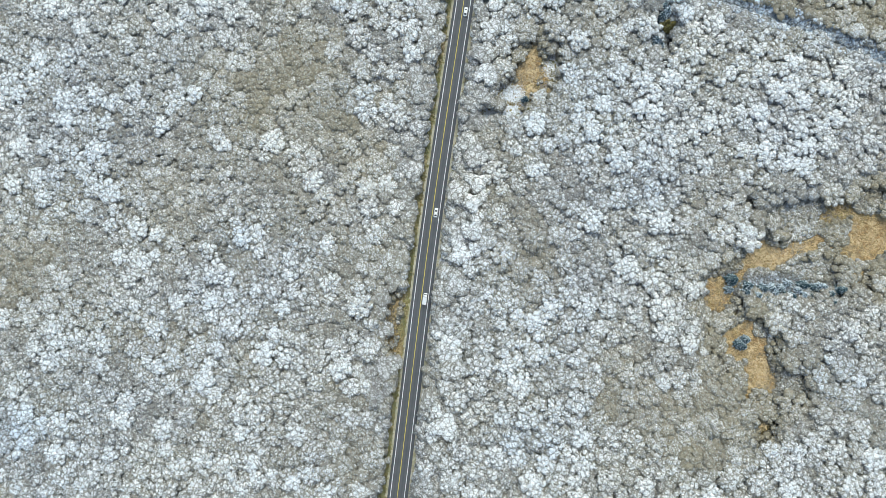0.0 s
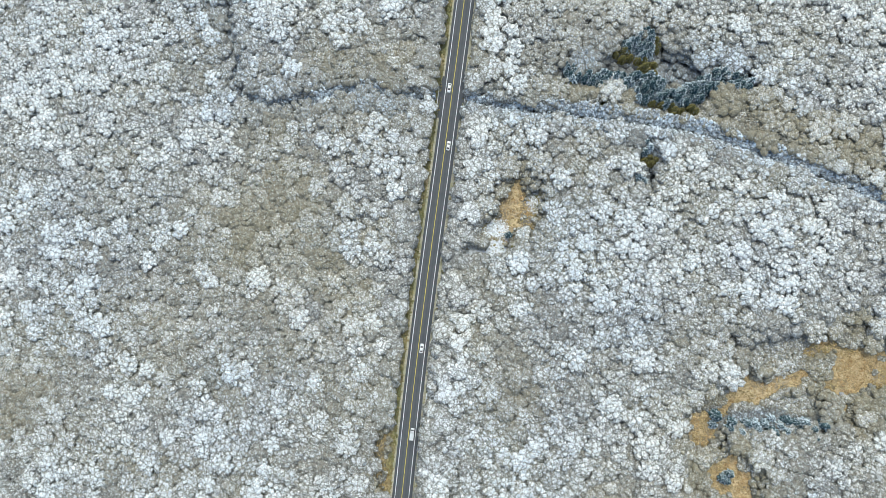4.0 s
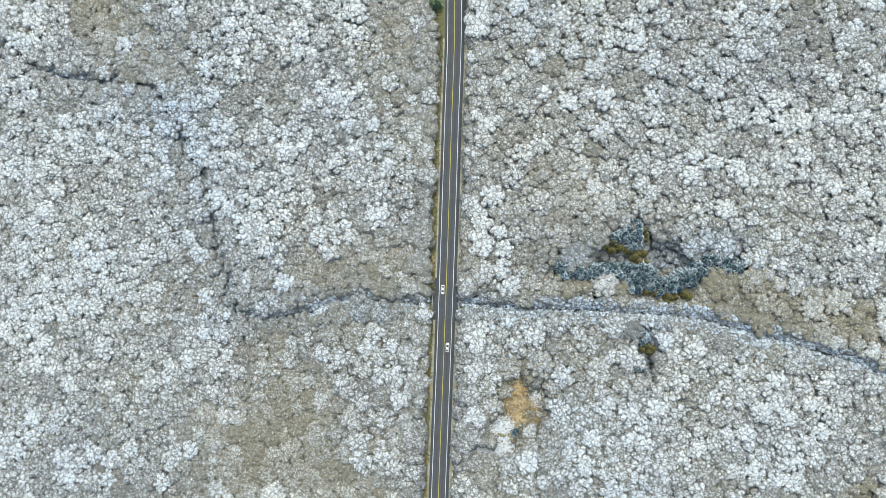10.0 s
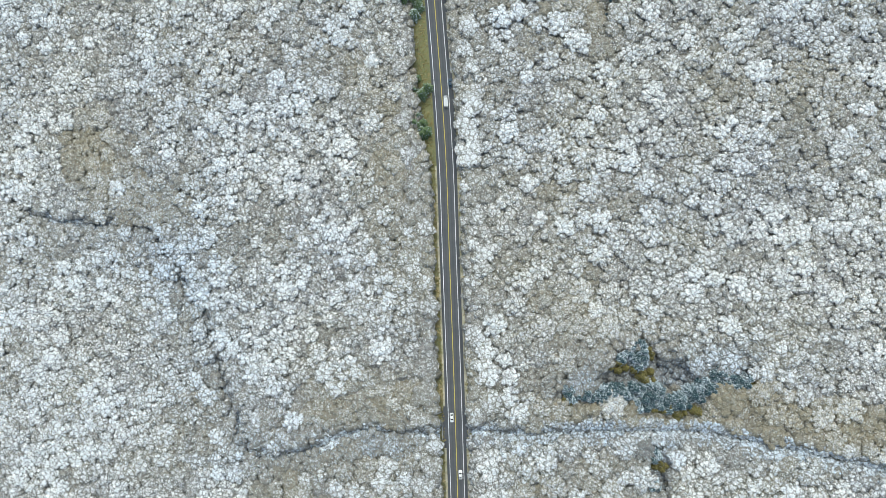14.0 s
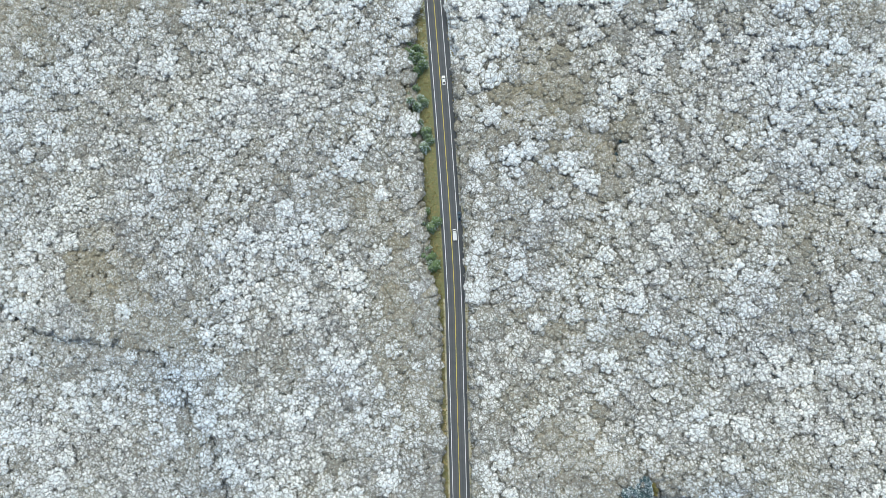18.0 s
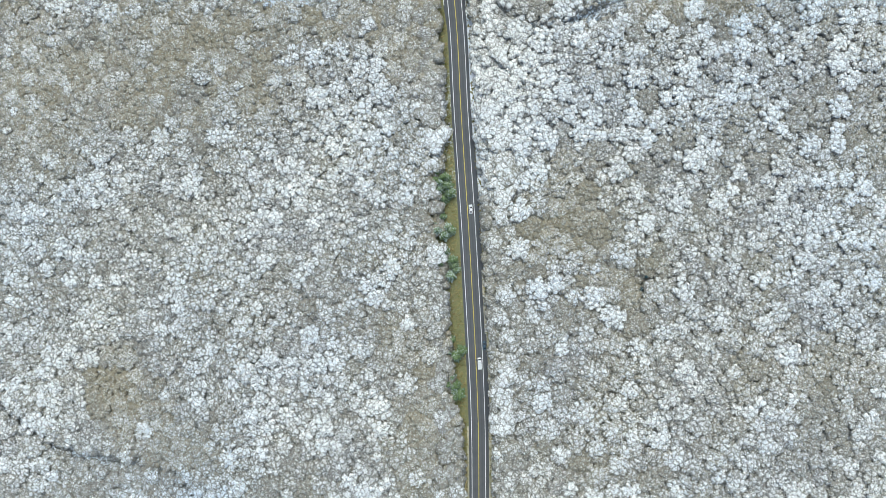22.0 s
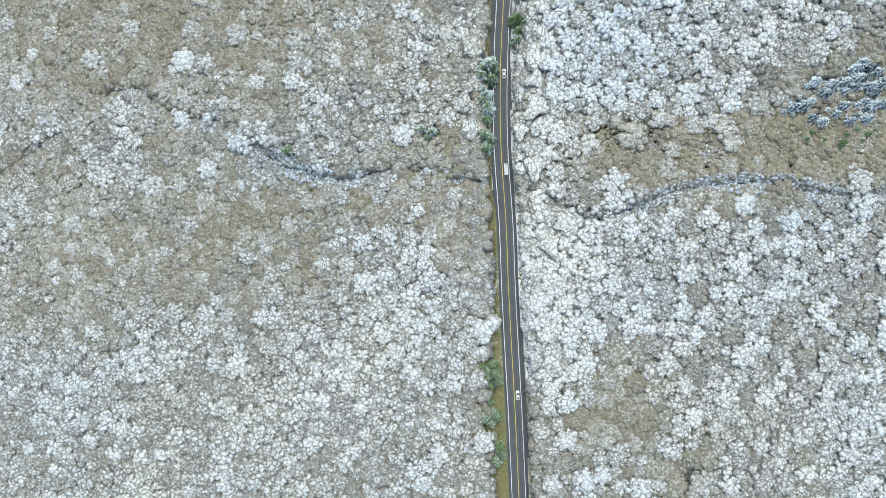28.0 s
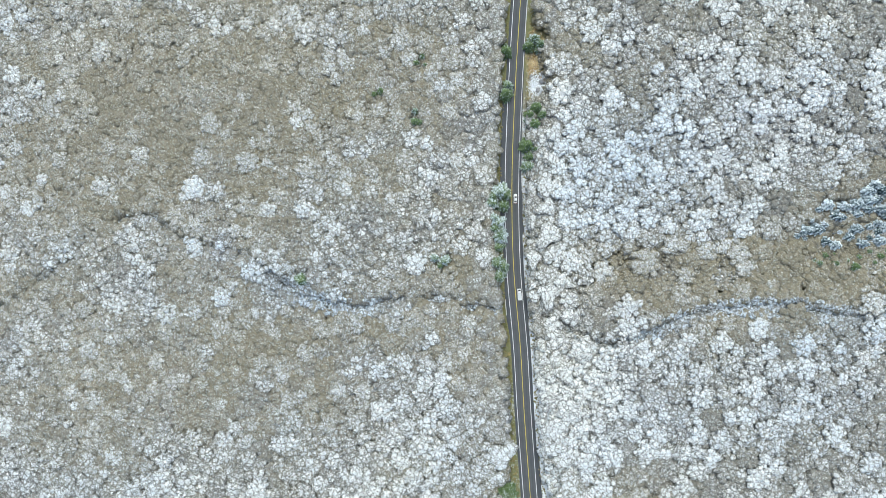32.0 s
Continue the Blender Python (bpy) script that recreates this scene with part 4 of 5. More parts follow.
def undergrowth():
    """Low thickets of bare twigs that fill the gaps between the crowns, and tussocks in the glades."""
    gen = np.random.default_rng(61)
    step = 2.95
    xs, ys = np.arange(-270, 268, step), np.arange(-118, 730, step)
    gx, gy = np.meshgrid(xs, ys)
    x, y = gx.ravel() + gen.uniform(-1.2, 1.2, gx.size), gy.ravel() + gen.uniform(-1.2, 1.2, gx.size)
    lo, hi = bounds(y)
    d, _ = off_road(x, y)
    ok = (x > lo) & (x < hi) & np.where(d < 0, d < -5.7, d > 6.6)
    for key, dist in near_streams(x, y).items():
        ok &= dist > brook_room(key, x) + 1.0
    x, y, d = x[ok], y[ok], d[ok]
    glade = np.clip(blobs(x, y, wider(STRAW, 1.2), 0.7, 0.5), 0, 1)
    wide = 4.5 * np.clip((y - 300) / 15, 0, 1) * np.clip((445 - y) / 20, 0, 1)
    verge = np.where(d < 0, np.clip((9.3 + wide + d) / 1.5, 0, 1), np.clip((8.0 - d) / 0.8, 0, 1))
    glade = np.maximum(glade, verge)
    ok = (gen.uniform(0, 1, len(x)) > np.clip(glade * 1.7 - 0.55, 0, 0.97)) & (blobs(x, y, wider(LAWN, 1.2), 0.25) < 0.5)
    grove_here = sum(np.clip(blobs(x, y, [(a, b, p, q, 0, 1) for a, b, p, q in spots], 0.2), 0, 1) for spots in (SPRUCES_BROOK, SHADY, SPRUCES_SOUTH, SPRUCES_NORTH, PINES_VERGE, PINES_BEND, PINES_EDGE, PINES_WOODS, SPRUCES_LONE, GREENS_NORTH, SPRUCES_GLADE))
    ok &= (blobs(x, y, wider(STRAW, 1.45), 0.3, 0.5) < 0.55) & (blobs(x, y, THICKET, 0.3, 0.5) < 0.5) & ((blobs(x, y, MOSS, 0.4, 0.5) < 0.5) | (np.abs(d) < 16))
    x, y, glade, grove_here = x[ok], y[ok], glade[ok], np.clip(grove_here[ok], 0, 1)
    n, m = len(x), 8
    fringe = np.clip(blobs(x, y, wider(STRAW, 1.7), 0.5), 0, 1)
    rad = gen.uniform(2.9, 4.0, n) * (1 - 0.75 * glade) * (1 - 0.45 * fringe * gen.uniform(0.5, 1.4, n))
    top = gen.uniform(6.0, 7.2, n) * (1 - 0.88 * glade) * (1 - 0.5 * fringe) * (1 - 0.4 * grove_here) * (1 - 0.75 * hollow(x, y))
    z = ground_z(x, y)
    # a bush: a fan of twigs that spreads from its foot to a rough low cap
    a = np.arange(6)[None] * np.pi / 3 + gen.uniform(0, 1, (n, 1))
    rr = rad[:, None] * gen.uniform(0.7, 1.2, (n, 6))
    rim = np.stack([x[:, None] + rr * np.cos(a), y[:, None] + rr * np.sin(a), (z + top * 0.93)[:, None] - gen.uniform(0.1, 0.6, (n, 6)) * (1 - 0.8 * glade[:, None])], -1)
    apex = np.stack([x, y, z + top + 0.3], -1)[:, None]
    foot = np.stack([x, y, z - 0.1], -1)[:, None]
    v = np.concatenate([apex, rim, foot], 1).reshape(-1, 3)
    k = np.arange(6)
    f = np.vstack([np.stack([0 * k, 1 + k, 1 + (k + 1) % 6], 1), np.stack([7 + 0 * k, 1 + (k + 1) % 6, 1 + k], 1)])
    f = (f[None] + (np.arange(n) * m)[:, None, None]).reshape(-1, 3)
    frost = 0.2 + 0.48 * frost_at(x, y) + gen.normal(0, 0.08, n) - 0.3 * glade - 0.22 * np.clip(blobs(x, y, MOSS, 0.5), 0, 1)
    # shade in the hollows, painted as thinner frost and bluer twigs
    frost = frost - 0.1 * hollow(x, y)
    frost = (frost[:, None] + np.array([0.08] + [-0.02] * 6 + [-0.4])[None]).ravel()
    tan = np.clip(tan_at(x, y) + 0.8 * glade, 0, 1) * (1 - 0.85 * hollow(x, y))
    ob = mesh("undergrowth", v, f, M_RIME, None, {"rime": frost, "tan": np.repeat(tan, m), "cool": np.repeat(np.clip(cool_at(x, y) + 0.8 * hollow(x, y), 0, 1), m)}, True)
    tagged(ob, "grey-brown leafless thickets with light frost under the trees", "undergrowth", kind="stuff")


undergrowth()


def tussocks():
    """Clumps of dead grass in the glades and on the verges."""
    gen = np.random.default_rng(71)
    step = 0.95
    xs, ys = [], []
    for cx, cy, rx, ry, _, _ in wider(STRAW, 1.7) + wider(LAWN, 1.2):
        r = max(rx, ry)
        n = int((2 * r / step) ** 2)
        xs.append(gen.uniform(cx - r, cx + r, n))
        ys.append(gen.uniform(cy - r, cy + r, n))
    n = 9000
    y = gen.uniform(-110, 690, n)
    d = np.where(gen.uniform(0, 1, n) < 0.75, gen.uniform(-15, -5.4, n), gen.uniform(5.5, 8.5, n))
    s = np.interp(y, LINE[:, 1], np.gradient(LINE[:, 0], LINE[:, 1]))
    xs.append(np.interp(y, LINE[:, 1], LINE[:, 0]) + d * np.sqrt(1 + s * s))
    ys.append(y)
    x, y = np.concatenate(xs), np.concatenate(ys)
    d, _ = off_road(x, y)
    glade = np.clip(blobs(x, y, wider(STRAW, 1.3), 0.5, 0.5), 0, 1)
    lawn = np.clip(blobs(x, y, LAWN, 0.4, 0.4), 0, 1)
    ok = (np.abs(d) > 5.4) & ((glade > gen.uniform(0.1, 0.7, len(x))) | (np.abs(d) < 15.5) | (lawn > 0.5))
    x, y, d, glade, lawn = x[ok], y[ok], d[ok], glade[ok], lawn[ok]
    n = len(x)
    rad, top, z = gen.uniform(0.25, 0.75, n), gen.uniform(0.2, 0.7, n), ground_z(x, y)
    a = np.arange(5)[None] * 1.2566 + gen.uniform(0, 1.2, (n, 1))
    rr = rad[:, None] * gen.uniform(0.5, 1.3, (n, 5))
    rim = np.stack([x[:, None] + rr * np.cos(a), y[:, None] + rr * np.sin(a), np.repeat(z[:, None] - 0.06, 5, 1)], -1)
    apex = np.stack([x + gen.uniform(-0.2, 0.2, n), y + gen.uniform(-0.2, 0.2, n), z + top], -1)[:, None]
    v = np.concatenate([apex, rim], 1).reshape(-1, 3)
    k = np.arange(5)
    f = (np.stack([0 * k, 1 + k, 1 + (k + 1) % 5], 1)[None] + (np.arange(n) * 6)[:, None, None]).reshape(-1, 3)
    moss = np.clip(1 - glade + 0.3 * fbm(x, y, 6.0, 700, 2), 0, 1)
    rime = np.where(d > 0, 0.45, 0.15) * (np.abs(d) < 15) + 0.9 * lawn
    ob = mesh("grass_tussocks", v, f, M_GRASS, None, {"moss": np.repeat(moss, 6), "rime": np.repeat(rime, 6)})
    tagged(ob, "straw and olive tussocks of dead grass in glades and on verges", "grass", kind="stuff")


tussocks()


# the trees beside the road, each a thing of its own
def roadside_tree(level, gen):
    """A bare tree of about 8 m: tapered trunk, limbs, and a crown of rimed twig tufts."""
    tree = new("frosted_tree")
    r, h = 2.9, 8.2
    bm = bmesh.new()
    rings = []
    for k, (z, rad) in enumerate(((-0.2, 0.24), (0.4, 0.17), (2.5, 0.14), (5.0, 0.10), (h - 1.2, 0.04))):
        lean = 0.1 * k * gen.uniform(-1, 1)
        rings.append([bm.verts.new((lean + rad * math.cos(q * 1.047), rad * math.sin(q * 1.047), z)) for q in range(6)])
    for a, b in zip(rings, rings[1:]):
        for q in range(6):
            bm.faces.new((a[q], a[(q + 1) % 6], b[(q + 1) % 6], b[q]))
    part("trunk", bm, M_BARK, tree)
    for q in range(4):
        bm = bmesh.new()
        ang = q * 1.571 + gen.uniform(-0.4, 0.4)
        base, tip = Vector((0, 0, 3.0 + 0.7 * q)), Vector((math.cos(ang) * r * 0.7, math.sin(ang) * r * 0.7, h - 2.0 + gen.uniform(0, 0.8)))
        m = (tip - base).to_track_quat("Z", "Y").to_matrix().to_4x4()
        bmesh.ops.create_cone(bm, segments=5, radius1=0.08, radius2=0.02, depth=(tip - base).length, matrix=Matrix.Translation((base + tip) / 2) @ m)
        part("limb", bm, M_BARK, tree)
    q = np.arange(SPOKES)
    reach = r * (1 + 0.09 * np.cos(q * 1.6755 + gen.uniform(0, 6)) + 0.07 * np.cos(q * 2.513 + gen.uniform(0, 6)))
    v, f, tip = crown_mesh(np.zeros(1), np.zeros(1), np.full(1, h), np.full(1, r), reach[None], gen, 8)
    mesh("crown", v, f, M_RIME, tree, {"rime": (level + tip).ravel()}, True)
    return tree


def plant_roadside():
    gen = np.random.default_rng(5)
    levels = (0.3, 0.45, 0.6, 0.75, 0.9)
    stock = {k: [roadside_tree(v, gen) for _ in range(3)] for k, v in enumerate(levels)}
    words = ("grey-brown bare tree with little frost beside the road", "bare roadside tree with thin hoar frost",
             "roadside tree with frosted grey twigs", "roadside tree white with hoar frost", "roadside tree thickly coated in white rime")
    fresh = {k: list(v) for k, v in stock.items()}
    for i in NEAR:
        k = int(np.argmin([abs(TF[i] - v) for v in levels]))
        s = float(TREACH[i].mean()) / 2.9
        m = pose(TX[i], TY[i], float(ground_z(TX[i], TY[i])), 0, 0, gen.uniform(0, 360))
        if fresh[k]:
            ob = fresh[k].pop()
            ob.matrix_basis = m
        else:
            ob = copy_thing(stock[k][gen.integers(3)], m)
        ob.scale = (s, s, TH[i] / 8.2)
        tagged(ob, words[k], "tree", "trees beside the road")
    for k in fresh:
        for ob in fresh[k]:
            for o in (*ob.children_recursive, ob):
                bpy.data.objects.remove(o)


plant_roadside()


# ---------------------------------------------------------------- evergreens
def conifer(material, frost, gen, h=9.0, spread=3.1, name="spruce"):
    """A spire of whorled drooping boughs with rimed tips."""
    tree = new(name)
    bm = bmesh.new()
    bmesh.ops.create_cone(bm, segments=6, radius1=0.2, radius2=0.03, depth=h, matrix=Matrix.Translation((0, 0, h / 2 - 0.1)))
    part("trunk", bm, M_BARK, tree)
    v, f, fr = [], [], []
    whorls = 10
    for k in range(whorls):
        u = k / (whorls - 1)
        z, reach = h * (0.14 + 0.84 * u), spread * (1 - u) ** 0.8 + 0.3
        n = 9 - k // 2
        for q in range(n):
            a = q * 2 * math.pi / n + k * 0.7 + gen.uniform(-0.25, 0.25)
            L = reach * gen.uniform(0.75, 1.15)
            c, s = math.cos(a), math.sin(a)
            w = 0.3 * L + 0.08
            pts = ((0, 0, 0.1), (0.55, w, -0.05), (0.55, -w, -0.05), (0.5, 0, 0.22), (1, 0, -0.3 + 0.25 * u))
            b = len(v)
            for px, py, pz in pts:
                v.append((px * L * c - py * s, px * L * s + py * c, z + pz * L * 0.8 + (0.3 if px == 0 else 0)))
                fr.append(frost + (0.5 if px == 1 else -0.4 if px == 0 else -0.02) + 0.1 * u + gen.normal(0, 0.12))
            f += [(b, b + 2, b + 3), (b, b + 3, b + 1), (b + 2, b + 4, b + 3), (b + 1, b + 3, b + 4)]
    mesh("crown", v, f, material, tree, {"rime": fr})
    return tree


def grove(count, spots, material, frost, label, category, group, seed, size=(0.55, 1.1), name="spruce", apart=3.9):
    """Evergreens scattered in ellipses (x, y, half width, half height)."""
    gen = np.random.default_rng(seed)
    stock = [conifer(material, frost, gen, name=name) for _ in range(min(4, count))]
    fresh = list(stock)
    area = np.array([s[2] * s[3] for s in spots], float)
    done = []
    while len(done) < count:
        cx, cy, rx, ry = spots[gen.choice(len(spots), p=area / area.sum())]
        a, q = gen.uniform(0, 6.3), math.sqrt(gen.uniform(0, 1))
        x, y = cx + rx * q * math.cos(a), cy + ry * q * math.sin(a)
        if any((x - p) ** 2 + (y - o) ** 2 < apart ** 2 for p, o in done) and gen.uniform() < 0.97:
            continue
        done.append((x, y))
        m = pose(x, y, float(ground_z(x, y)), 0, 0, gen.uniform(0, 360))
        if fresh:
            ob = fresh.pop()
            ob.matrix_basis = m
        else:
            ob = copy_thing(stock[gen.integers(len(stock))], m)
        s = gen.uniform(*size)
        ob.scale = (s, s, s * gen.uniform(0.9, 1.15))
        tagged(ob, label, category, group)


grove(150, SPRUCES_BROOK, M_SPRUCE, 0.27, "dark blue-green spruce with frosted bough tips", "spruce", "spruces by the brook", 3, (0.85, 1.3), apart=2.6)
grove(7, SPRUCES_SOUTH, M_SPRUCE, 0.38, "pale frosted spruce in a dark damp hollow", "spruce", "spruces south of the brook", 23, (0.85, 1.2), apart=2.4)
grove(40, OLIVES_BROOK, M_GOLD, -0.15, "olive and ochre evergreen without frost", "conifer", "olive evergreens by the brook", 4, (0.6, 1.0), "conifer", 2.4)
grove(42, SPRUCES_NORTH, M_SPRUCE, 0.46, "pale frosted spruce in the northern glade", "spruce", "spruces in the northern glade", 8, (1.0, 1.55))
grove(16, GREENS_NORTH, M_PINE, 0.2, "green evergreen with light frost", "conifer", "green evergreens in the northern glade", 9, (0.8, 1.3), "conifer")
grove(40, PINES_VERGE, M_PINE, 0.12, "young green pine on the verge, tips frosted", "pine", "pines on the west verge", 10, (0.75, 1.2), "pine")
grove(26, PINES_BEND, M_PINE, 0.26, "green roadside pine with frosted tips", "pine", "pines by the northern bend", 12, (1.1, 1.6), "pine")
grove(8, PINES_WOODS, M_PINE, 0.2, "green pine with frosted tips among bare woods", "pine", "pines by the northern bend", 18, (0.9, 1.3), "pine")
grove(14, PINES_EDGE, M_PINE, 0.1, "green pine leaning over the road edge", "pine", "pines by the northern bend", 13, (1.0, 1.45), "pine")
grove(30, SPRUCES_GLADE, M_SPRUCE, 0.3, "small dark spruce in the straw glade", "spruce", "spruces in the straw glade", 14, (0.7, 1.1))
grove(3, [(32, 96, 1.8, 1.8)], M_GOLD, -0.1, "olive evergreen bush beside the white lawn", "conifer", "lone spruces", 16, (0.5, 0.75), "conifer")
grove(5, SPRUCES_LONE, M_SPRUCE, 0.1, "lone dark spruce among frosted woods", "spruce", "lone spruces", 15, (0.6, 0.95))


# ---------------------------------------------------------------- culverts, rails and rocks by the road
def parapet(x, y, length, turn, label):
    """A low concrete kerb with a steel rail on posts."""
    rail = new("bridge_rail")
    bm = bmesh.new()
    part("kerb", box(bm, 0, 0, 0.1, 0.35, length, 0.5, 0.04), M_CONCRETE, rail)
    for k in (0.62, 0.92):
        bm = bmesh.new()
        part("rail", box(bm, 0, 0, k, 0.09, length, 0.13, 0.02), M_STEEL, rail)
    n = max(3, int(length / 2))
    for k in range(n):
        bm = bmesh.new()
        part("post", box(bm, 0.02, -length / 2 + 0.2 + k * (length - 0.4) / (n - 1), 0.6, 0.12, 0.12, 0.8, 0.015), M_STEEL, rail)
    rail.matrix_basis = pose(x, y, float(road_z(y)), 0, 0, turn)
    tagged(rail, label, "bridge rail", "rails at the brook crossings")


def culvert_slab(y0, half, wide):
    """The widened deck where a brook runs beneath the road: top, sides and soffit."""
    ys = np.array([-half - 9, -half, 0, half, half + 9]) + y0
    w = np.array([4.9, wide, wide, wide, 4.9])
    v, f = [], []
    for y, k in zip(ys, w):
        (ax, ay), (bx, by), z = beside(y, -k), beside(y, k), float(road_z(y)) - 0.1
        v += [(ax, ay, z), (bx, by, z), (bx, by, z - 1.1), (ax, ay, z - 1.1)]
    for k in range(4):
        a = 4 * k
        f += [(a + q, a + (q + 1) % 4, a + 4 + (q + 1) % 4, a + 4 + q) for q in range(4)]
    f += [(3, 2, 1, 0), (16, 17, 18, 19)]
    ob = mesh("culvert_deck", v, f, M_ROAD)
    tagged(ob, "dark asphalt deck over a brook culvert", "culvert", kind="structure")


def heading(y):
    s = float(np.interp(y, LINE[:, 1], np.gradient(LINE[:, 0], LINE[:, 1])))
    return -math.degrees(math.atan(s))


def beside(y, o):
    s = math.radians(heading(y))
    return float(np.interp(y, LINE[:, 1], LINE[:, 0])) + o * math.cos(s), y + o * math.sin(s)


culvert_slab(168.3, 5.5, 6.9)
for o in (-6.7, 6.6):
    parapet(*beside(168.3, o), 10.0, heading(168.3), "pale steel rail on a kerb above the brook")
culvert_slab(514.0, 5.0, 5.7)
for o, n in ((-5.5, 8.0), (5.5, 11.0)):
    parapet(*beside(514, o), n, heading(514), "grey steel rail on a kerb at the northern brook")


def rock(x, y, s, gen, label):
    bm = bmesh.new()
    bmesh.ops.create_icosphere(bm, subdivisions=2, radius=1.0)
    for v in bm.verts:
        k = 1 + 0.28 * noise.noise(v.co * 1.7 + Vector((x, y, 0)))
        v.co = Vector((v.co.x * k * s, v.co.y * k * s * 0.8, v.co.z * k * s * 0.55))
    ob = part("boulder", bm, M_ROCK)
    ob.matrix_basis = pose(x, y, float(ground_z(x, y)) + 0.2 * s, 0, 0, gen.uniform(0, 360))
    tagged(ob, label, "boulder", "boulders")


rgen = np.random.default_rng(90)
for x, y, s in ((74.0, 622.5, 1.6), (71.5, 619.0, 1.3), (69.5, 626.5, 1.0), (75.5, 627.0, 1.2), (132, -3, 1.4), (127, 16, 1.0), (152, 17, 1.1), (164, 15, 0.9), (188, 22, 1.3)):
    rock(x, y, s, rgen, "grey weathered boulder with frost in short grass")


# ---------------------------------------------------------------- vehicles
def loft(sections, material, name, parent, label="", smooth=True, caps=True):
    """A closed skin through cross sections (y, half width, z low, z high, tumble)."""
    bm = bmesh.new()
    rings = []
    for y, w, z0, z1, tum in sections:
        prof = [(-w * 0.86, z0), (-w, z0 + (z1 - z0) * 0.3), (-w * (1 - tum * 0.5), z0 + (z1 - z0) * 0.75), (-w * (1 - tum) * 0.9, z1),
                (w * (1 - tum) * 0.9, z1), (w * (1 - tum * 0.5), z0 + (z1 - z0) * 0.75), (w, z0 + (z1 - z0) * 0.3), (w * 0.86, z0)]
        rings.append([bm.verts.new((px, y, pz)) for px, pz in prof])
    for a, b in zip(rings, rings[1:]):
        for q in range(8):
            bm.faces.new((a[q], b[q], b[(q + 1) % 8], a[(q + 1) % 8]))
    if caps:
        bm.faces.new(rings[0][::-1])
        bm.faces.new(rings[-1])
    bmesh.ops.recalc_face_normals(bm, faces=bm.faces)
    return part(name, bm, material, parent, label, smooth)


def pane(points, name, parent):
    """A thin dark window between four corners, 2 cm thick."""
    bm = bmesh.new()
    p = [Vector(q) for q in points]
    n = (p[1] - p[0]).cross(p[3] - p[0]).normalized() * 0.01
    a, b = [bm.verts.new(q + n) for q in p], [bm.verts.new(q - n) for q in p]
    bm.faces.new(a)
    bm.faces.new(b[::-1])
    for k in range(4):
        bm.faces.new((a[k], b[k], b[(k + 1) % 4], a[(k + 1) % 4]))
    bmesh.ops.recalc_face_normals(bm, faces=bm.faces)
    return part(name, bm, M_GLASS, parent)


def wheels(car, ys, w, r):
    for y in ys:
        for s in (-1, 1):
            turn = Matrix.Translation((s * (w - 0.12), y, r)) @ Matrix.Rotation(math.pi / 2, 4, "Y")
            bm = bmesh.new()
            bmesh.ops.create_cone(bm, cap_ends=True, segments=18, radius1=r, radius2=r, depth=0.22, matrix=turn)
            tyre = part("wheel", bm, M_TYRE, car)
            bm = bmesh.new()
            bmesh.ops.create_cone(bm, cap_ends=True, segments=12, radius1=r * 0.62, radius2=r * 0.55, depth=0.24, matrix=turn)
            part("rim", bm, M_RIM, tyre)


def lamps(car, front, back, w, zf, zb):
    for s in (-1, 1):
        bm = bmesh.new()
        part("headlight", box(bm, s * (w - 0.25), front - 0.06, zf, 0.36, 0.16, 0.14, 0.03), M_LAMP, car)
        bm = bmesh.new()
        part("tail_light", box(bm, s * (w - 0.22), back + 0.04, zb, 0.28, 0.12, 0.18, 0.03), M_RED, car)
        bm = bmesh.new()
        part("mirror", box(bm, s * (w + 0.08), 0.75, zf + 0.35, 0.2, 0.12, 0.14, 0.03), M_TYRE, car)


def saloon(paint, label):
    car = new("car")
    loft([(-2.3, 0.72, 0.35, 0.78, 0.12), (-2.15, 0.86, 0.25, 0.95, 0.1), (-1.2, 0.9, 0.22, 1.0, 0.06), (0.8, 0.91, 0.22, 0.97, 0.06),
          (1.7, 0.88, 0.24, 0.86, 0.08), (2.2, 0.8, 0.28, 0.74, 0.12), (2.32, 0.66, 0.36, 0.64, 0.15)], paint, "body", car)
    loft([(-1.75, 0.72, 0.93, 0.99, 0.1), (-1.0, 0.74, 0.93, 1.42, 0.22), (-0.1, 0.76, 0.93, 1.47, 0.22), (0.35, 0.76, 0.93, 1.42, 0.22), (1.15, 0.78, 0.9, 0.96, 0.1)], paint, "cabin", car)
    pane([(-0.62, 1.12, 1.0), (0.62, 1.12, 1.0), (0.52, 0.42, 1.43), (-0.52, 0.42, 1.43)], "windscreen", car)
    pane([(-0.5, -1.03, 1.43), (0.5, -1.03, 1.43), (0.58, -1.72, 1.03), (-0.58, -1.72, 1.03)], "rear_window", car)
    for s in (-1, 1):
        pane([(s * 0.765, -1.1, 1.02), (s * 0.775, 0.75, 1.02), (s * 0.67, 0.3, 1.36), (s * 0.67, -0.85, 1.36)], "side_window", car)
    wheels(car, (-1.4, 1.42), 0.9, 0.33)
    lamps(car, 2.25, -2.28, 0.86, 0.62, 0.76)
    return tagged(car, label, "car", "vehicles on the road")


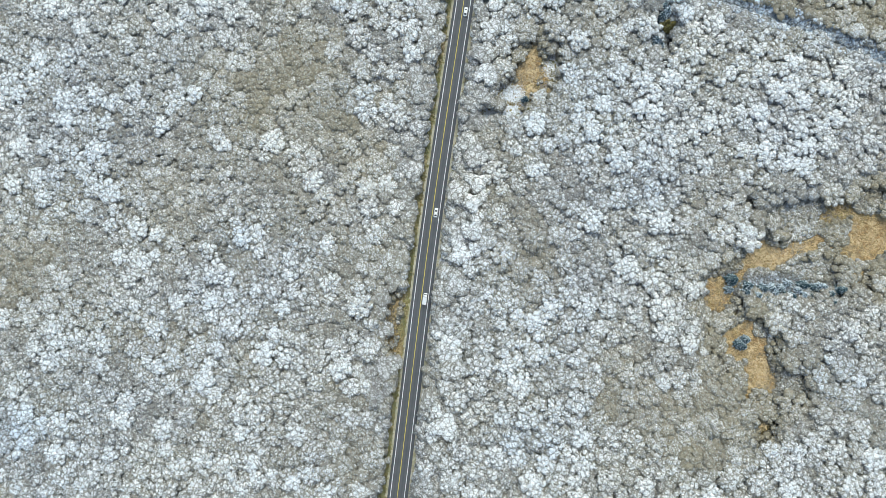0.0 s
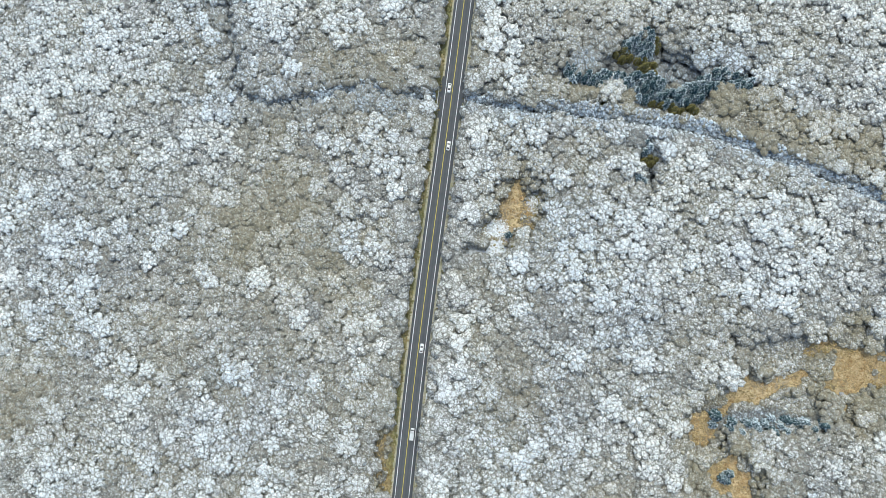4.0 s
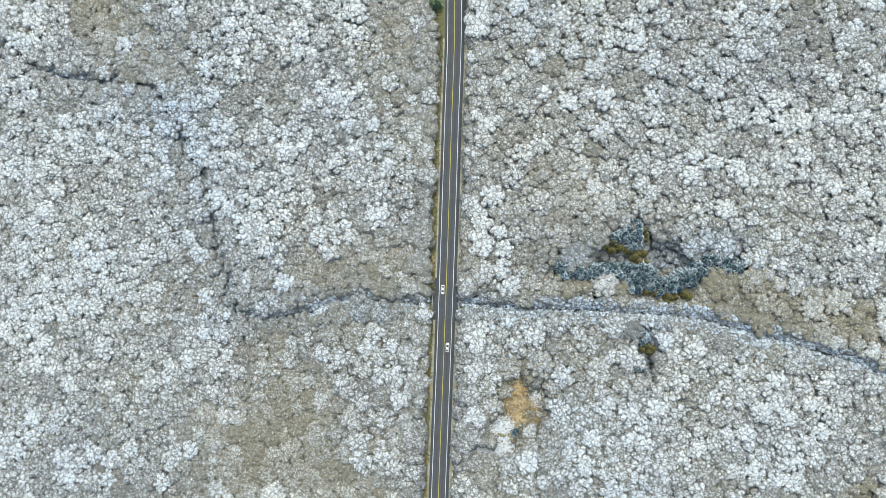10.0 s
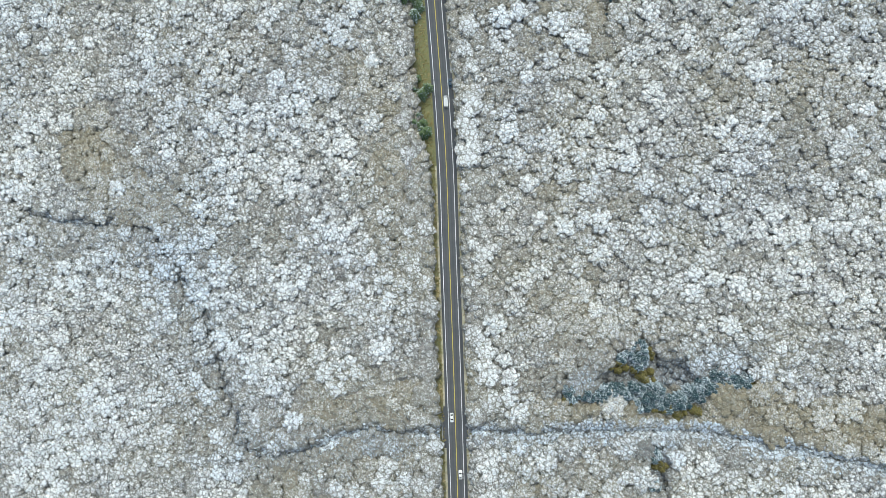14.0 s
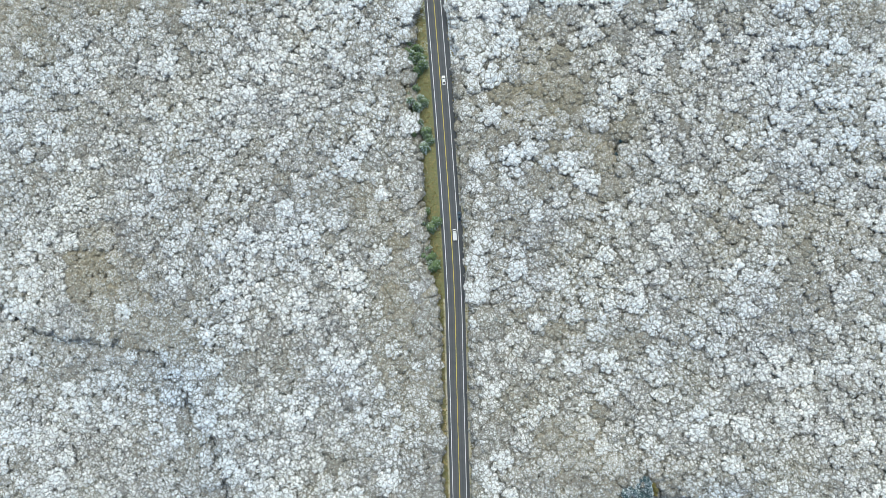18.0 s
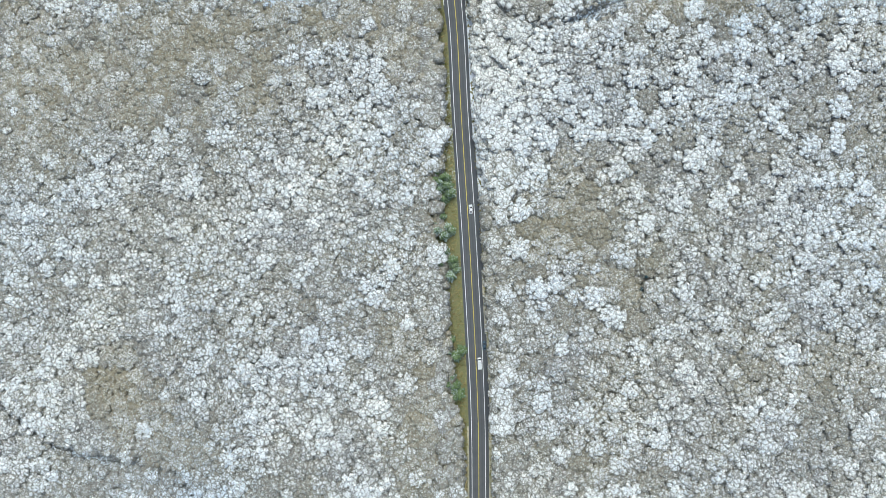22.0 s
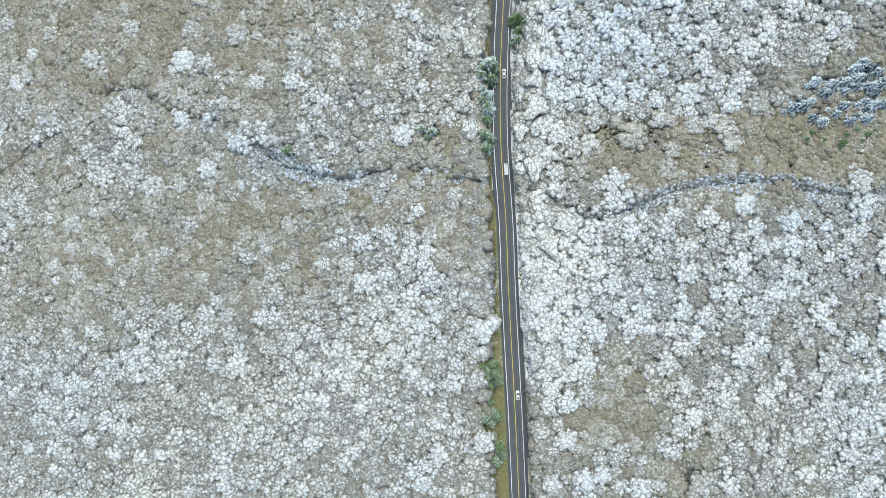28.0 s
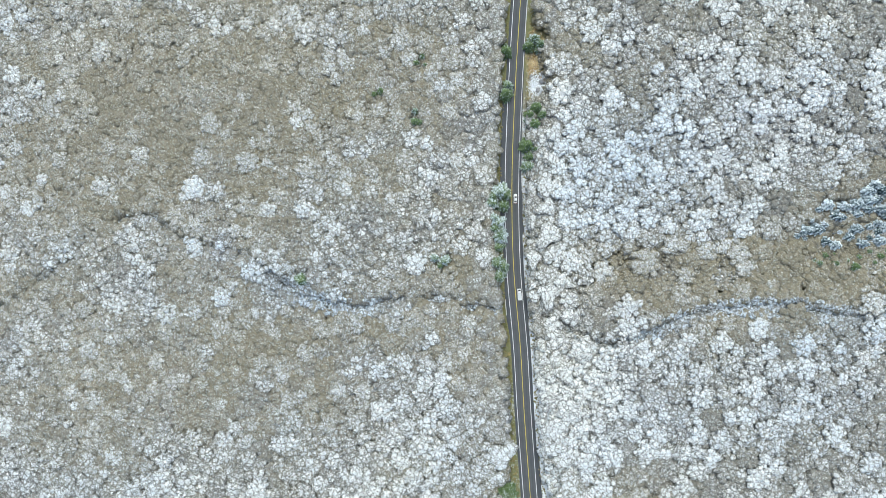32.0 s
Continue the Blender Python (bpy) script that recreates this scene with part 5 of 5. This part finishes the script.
def hauler(paint, label):
    """A short delivery truck: cab, cargo box and bumper."""
    car = new("truck")
    bm = bmesh.new()
    part("chassis", box(bm, 0, -0.3, 0.5, 1.5, 5.0, 0.3, 0.03), M_TYRE, car)
    loft([(1.0, 0.9, 0.45, 1.9, 0.05), (1.7, 0.92, 0.42, 1.95, 0.1), (2.25, 0.92, 0.4, 1.35, 0.08), (2.75, 0.88, 0.4, 1.1, 0.1), (2.85, 0.8, 0.45, 0.95, 0.12)], paint, "cab", car)
    pane([(-0.72, 2.3, 1.34), (0.72, 2.3, 1.34), (0.66, 1.82, 1.9), (-0.66, 1.82, 1.9)], "windscreen", car)
    for s in (-1, 1):
        pane([(s * 0.935, 1.15, 1.25), (s * 0.935, 2.0, 1.25), (s * 0.88, 1.75, 1.75), (s * 0.88, 1.15, 1.75)], "side_window", car)
    bm = bmesh.new()
    part("cargo_box", box(bm, 0, -0.95, 1.55, 1.9, 3.6, 1.75, 0.06), M_BEIGE, car, "pale grey cargo box")
    bm = bmesh.new()
    part("bumper", box(bm, 0, -2.85, 0.5, 1.7, 0.12, 0.2, 0.03), M_STEEL, car)
    wheels(car, (-1.9, 1.75), 0.92, 0.38)
    lamps(car, 2.85, -2.78, 0.86, 0.75, 0.8)
    return tagged(car, label, "truck", "vehicles on the road")


def drive(ob, y, o, turn=0.0):
    x, yy = beside(y, o)
    ob.matrix_basis = pose(x, yy, float(road_z(yy)) - 0.012 * abs(o), 0, 0, heading(y) + turn)


drive(saloon(M_WPAINT, "white saloon car driving north on dark asphalt"), 567.7, 1.7)
drive(hauler(M_WPAINT, "white small truck with a pale box on the road"), 330.0, 1.8)
drive(saloon(M_WPAINT, "white saloon car driving south at the brook crossing"), 174.1, -1.7, 180)
drive(saloon(M_WPAINT, "white saloon car driving north past the white lawn"), 145.7, 1.7)
drive(saloon(M_WPAINT, "white saloon car driving north between frosted woods"), 46, 1.7)
drive(hauler(M_WPAINT, "silver-white box van on the southern stretch of road"), 4, 1.8)
drive(saloon(M_WPAINT, "white saloon car beside the green pine verge"), 407, 1.7)
drive(hauler(M_WPAINT, "white box van driving north past the brook bend"), 520, 1.8)
drive(saloon(M_BPAINT, "dark blue car parked on the shoulder"), 338.9, 4.6)
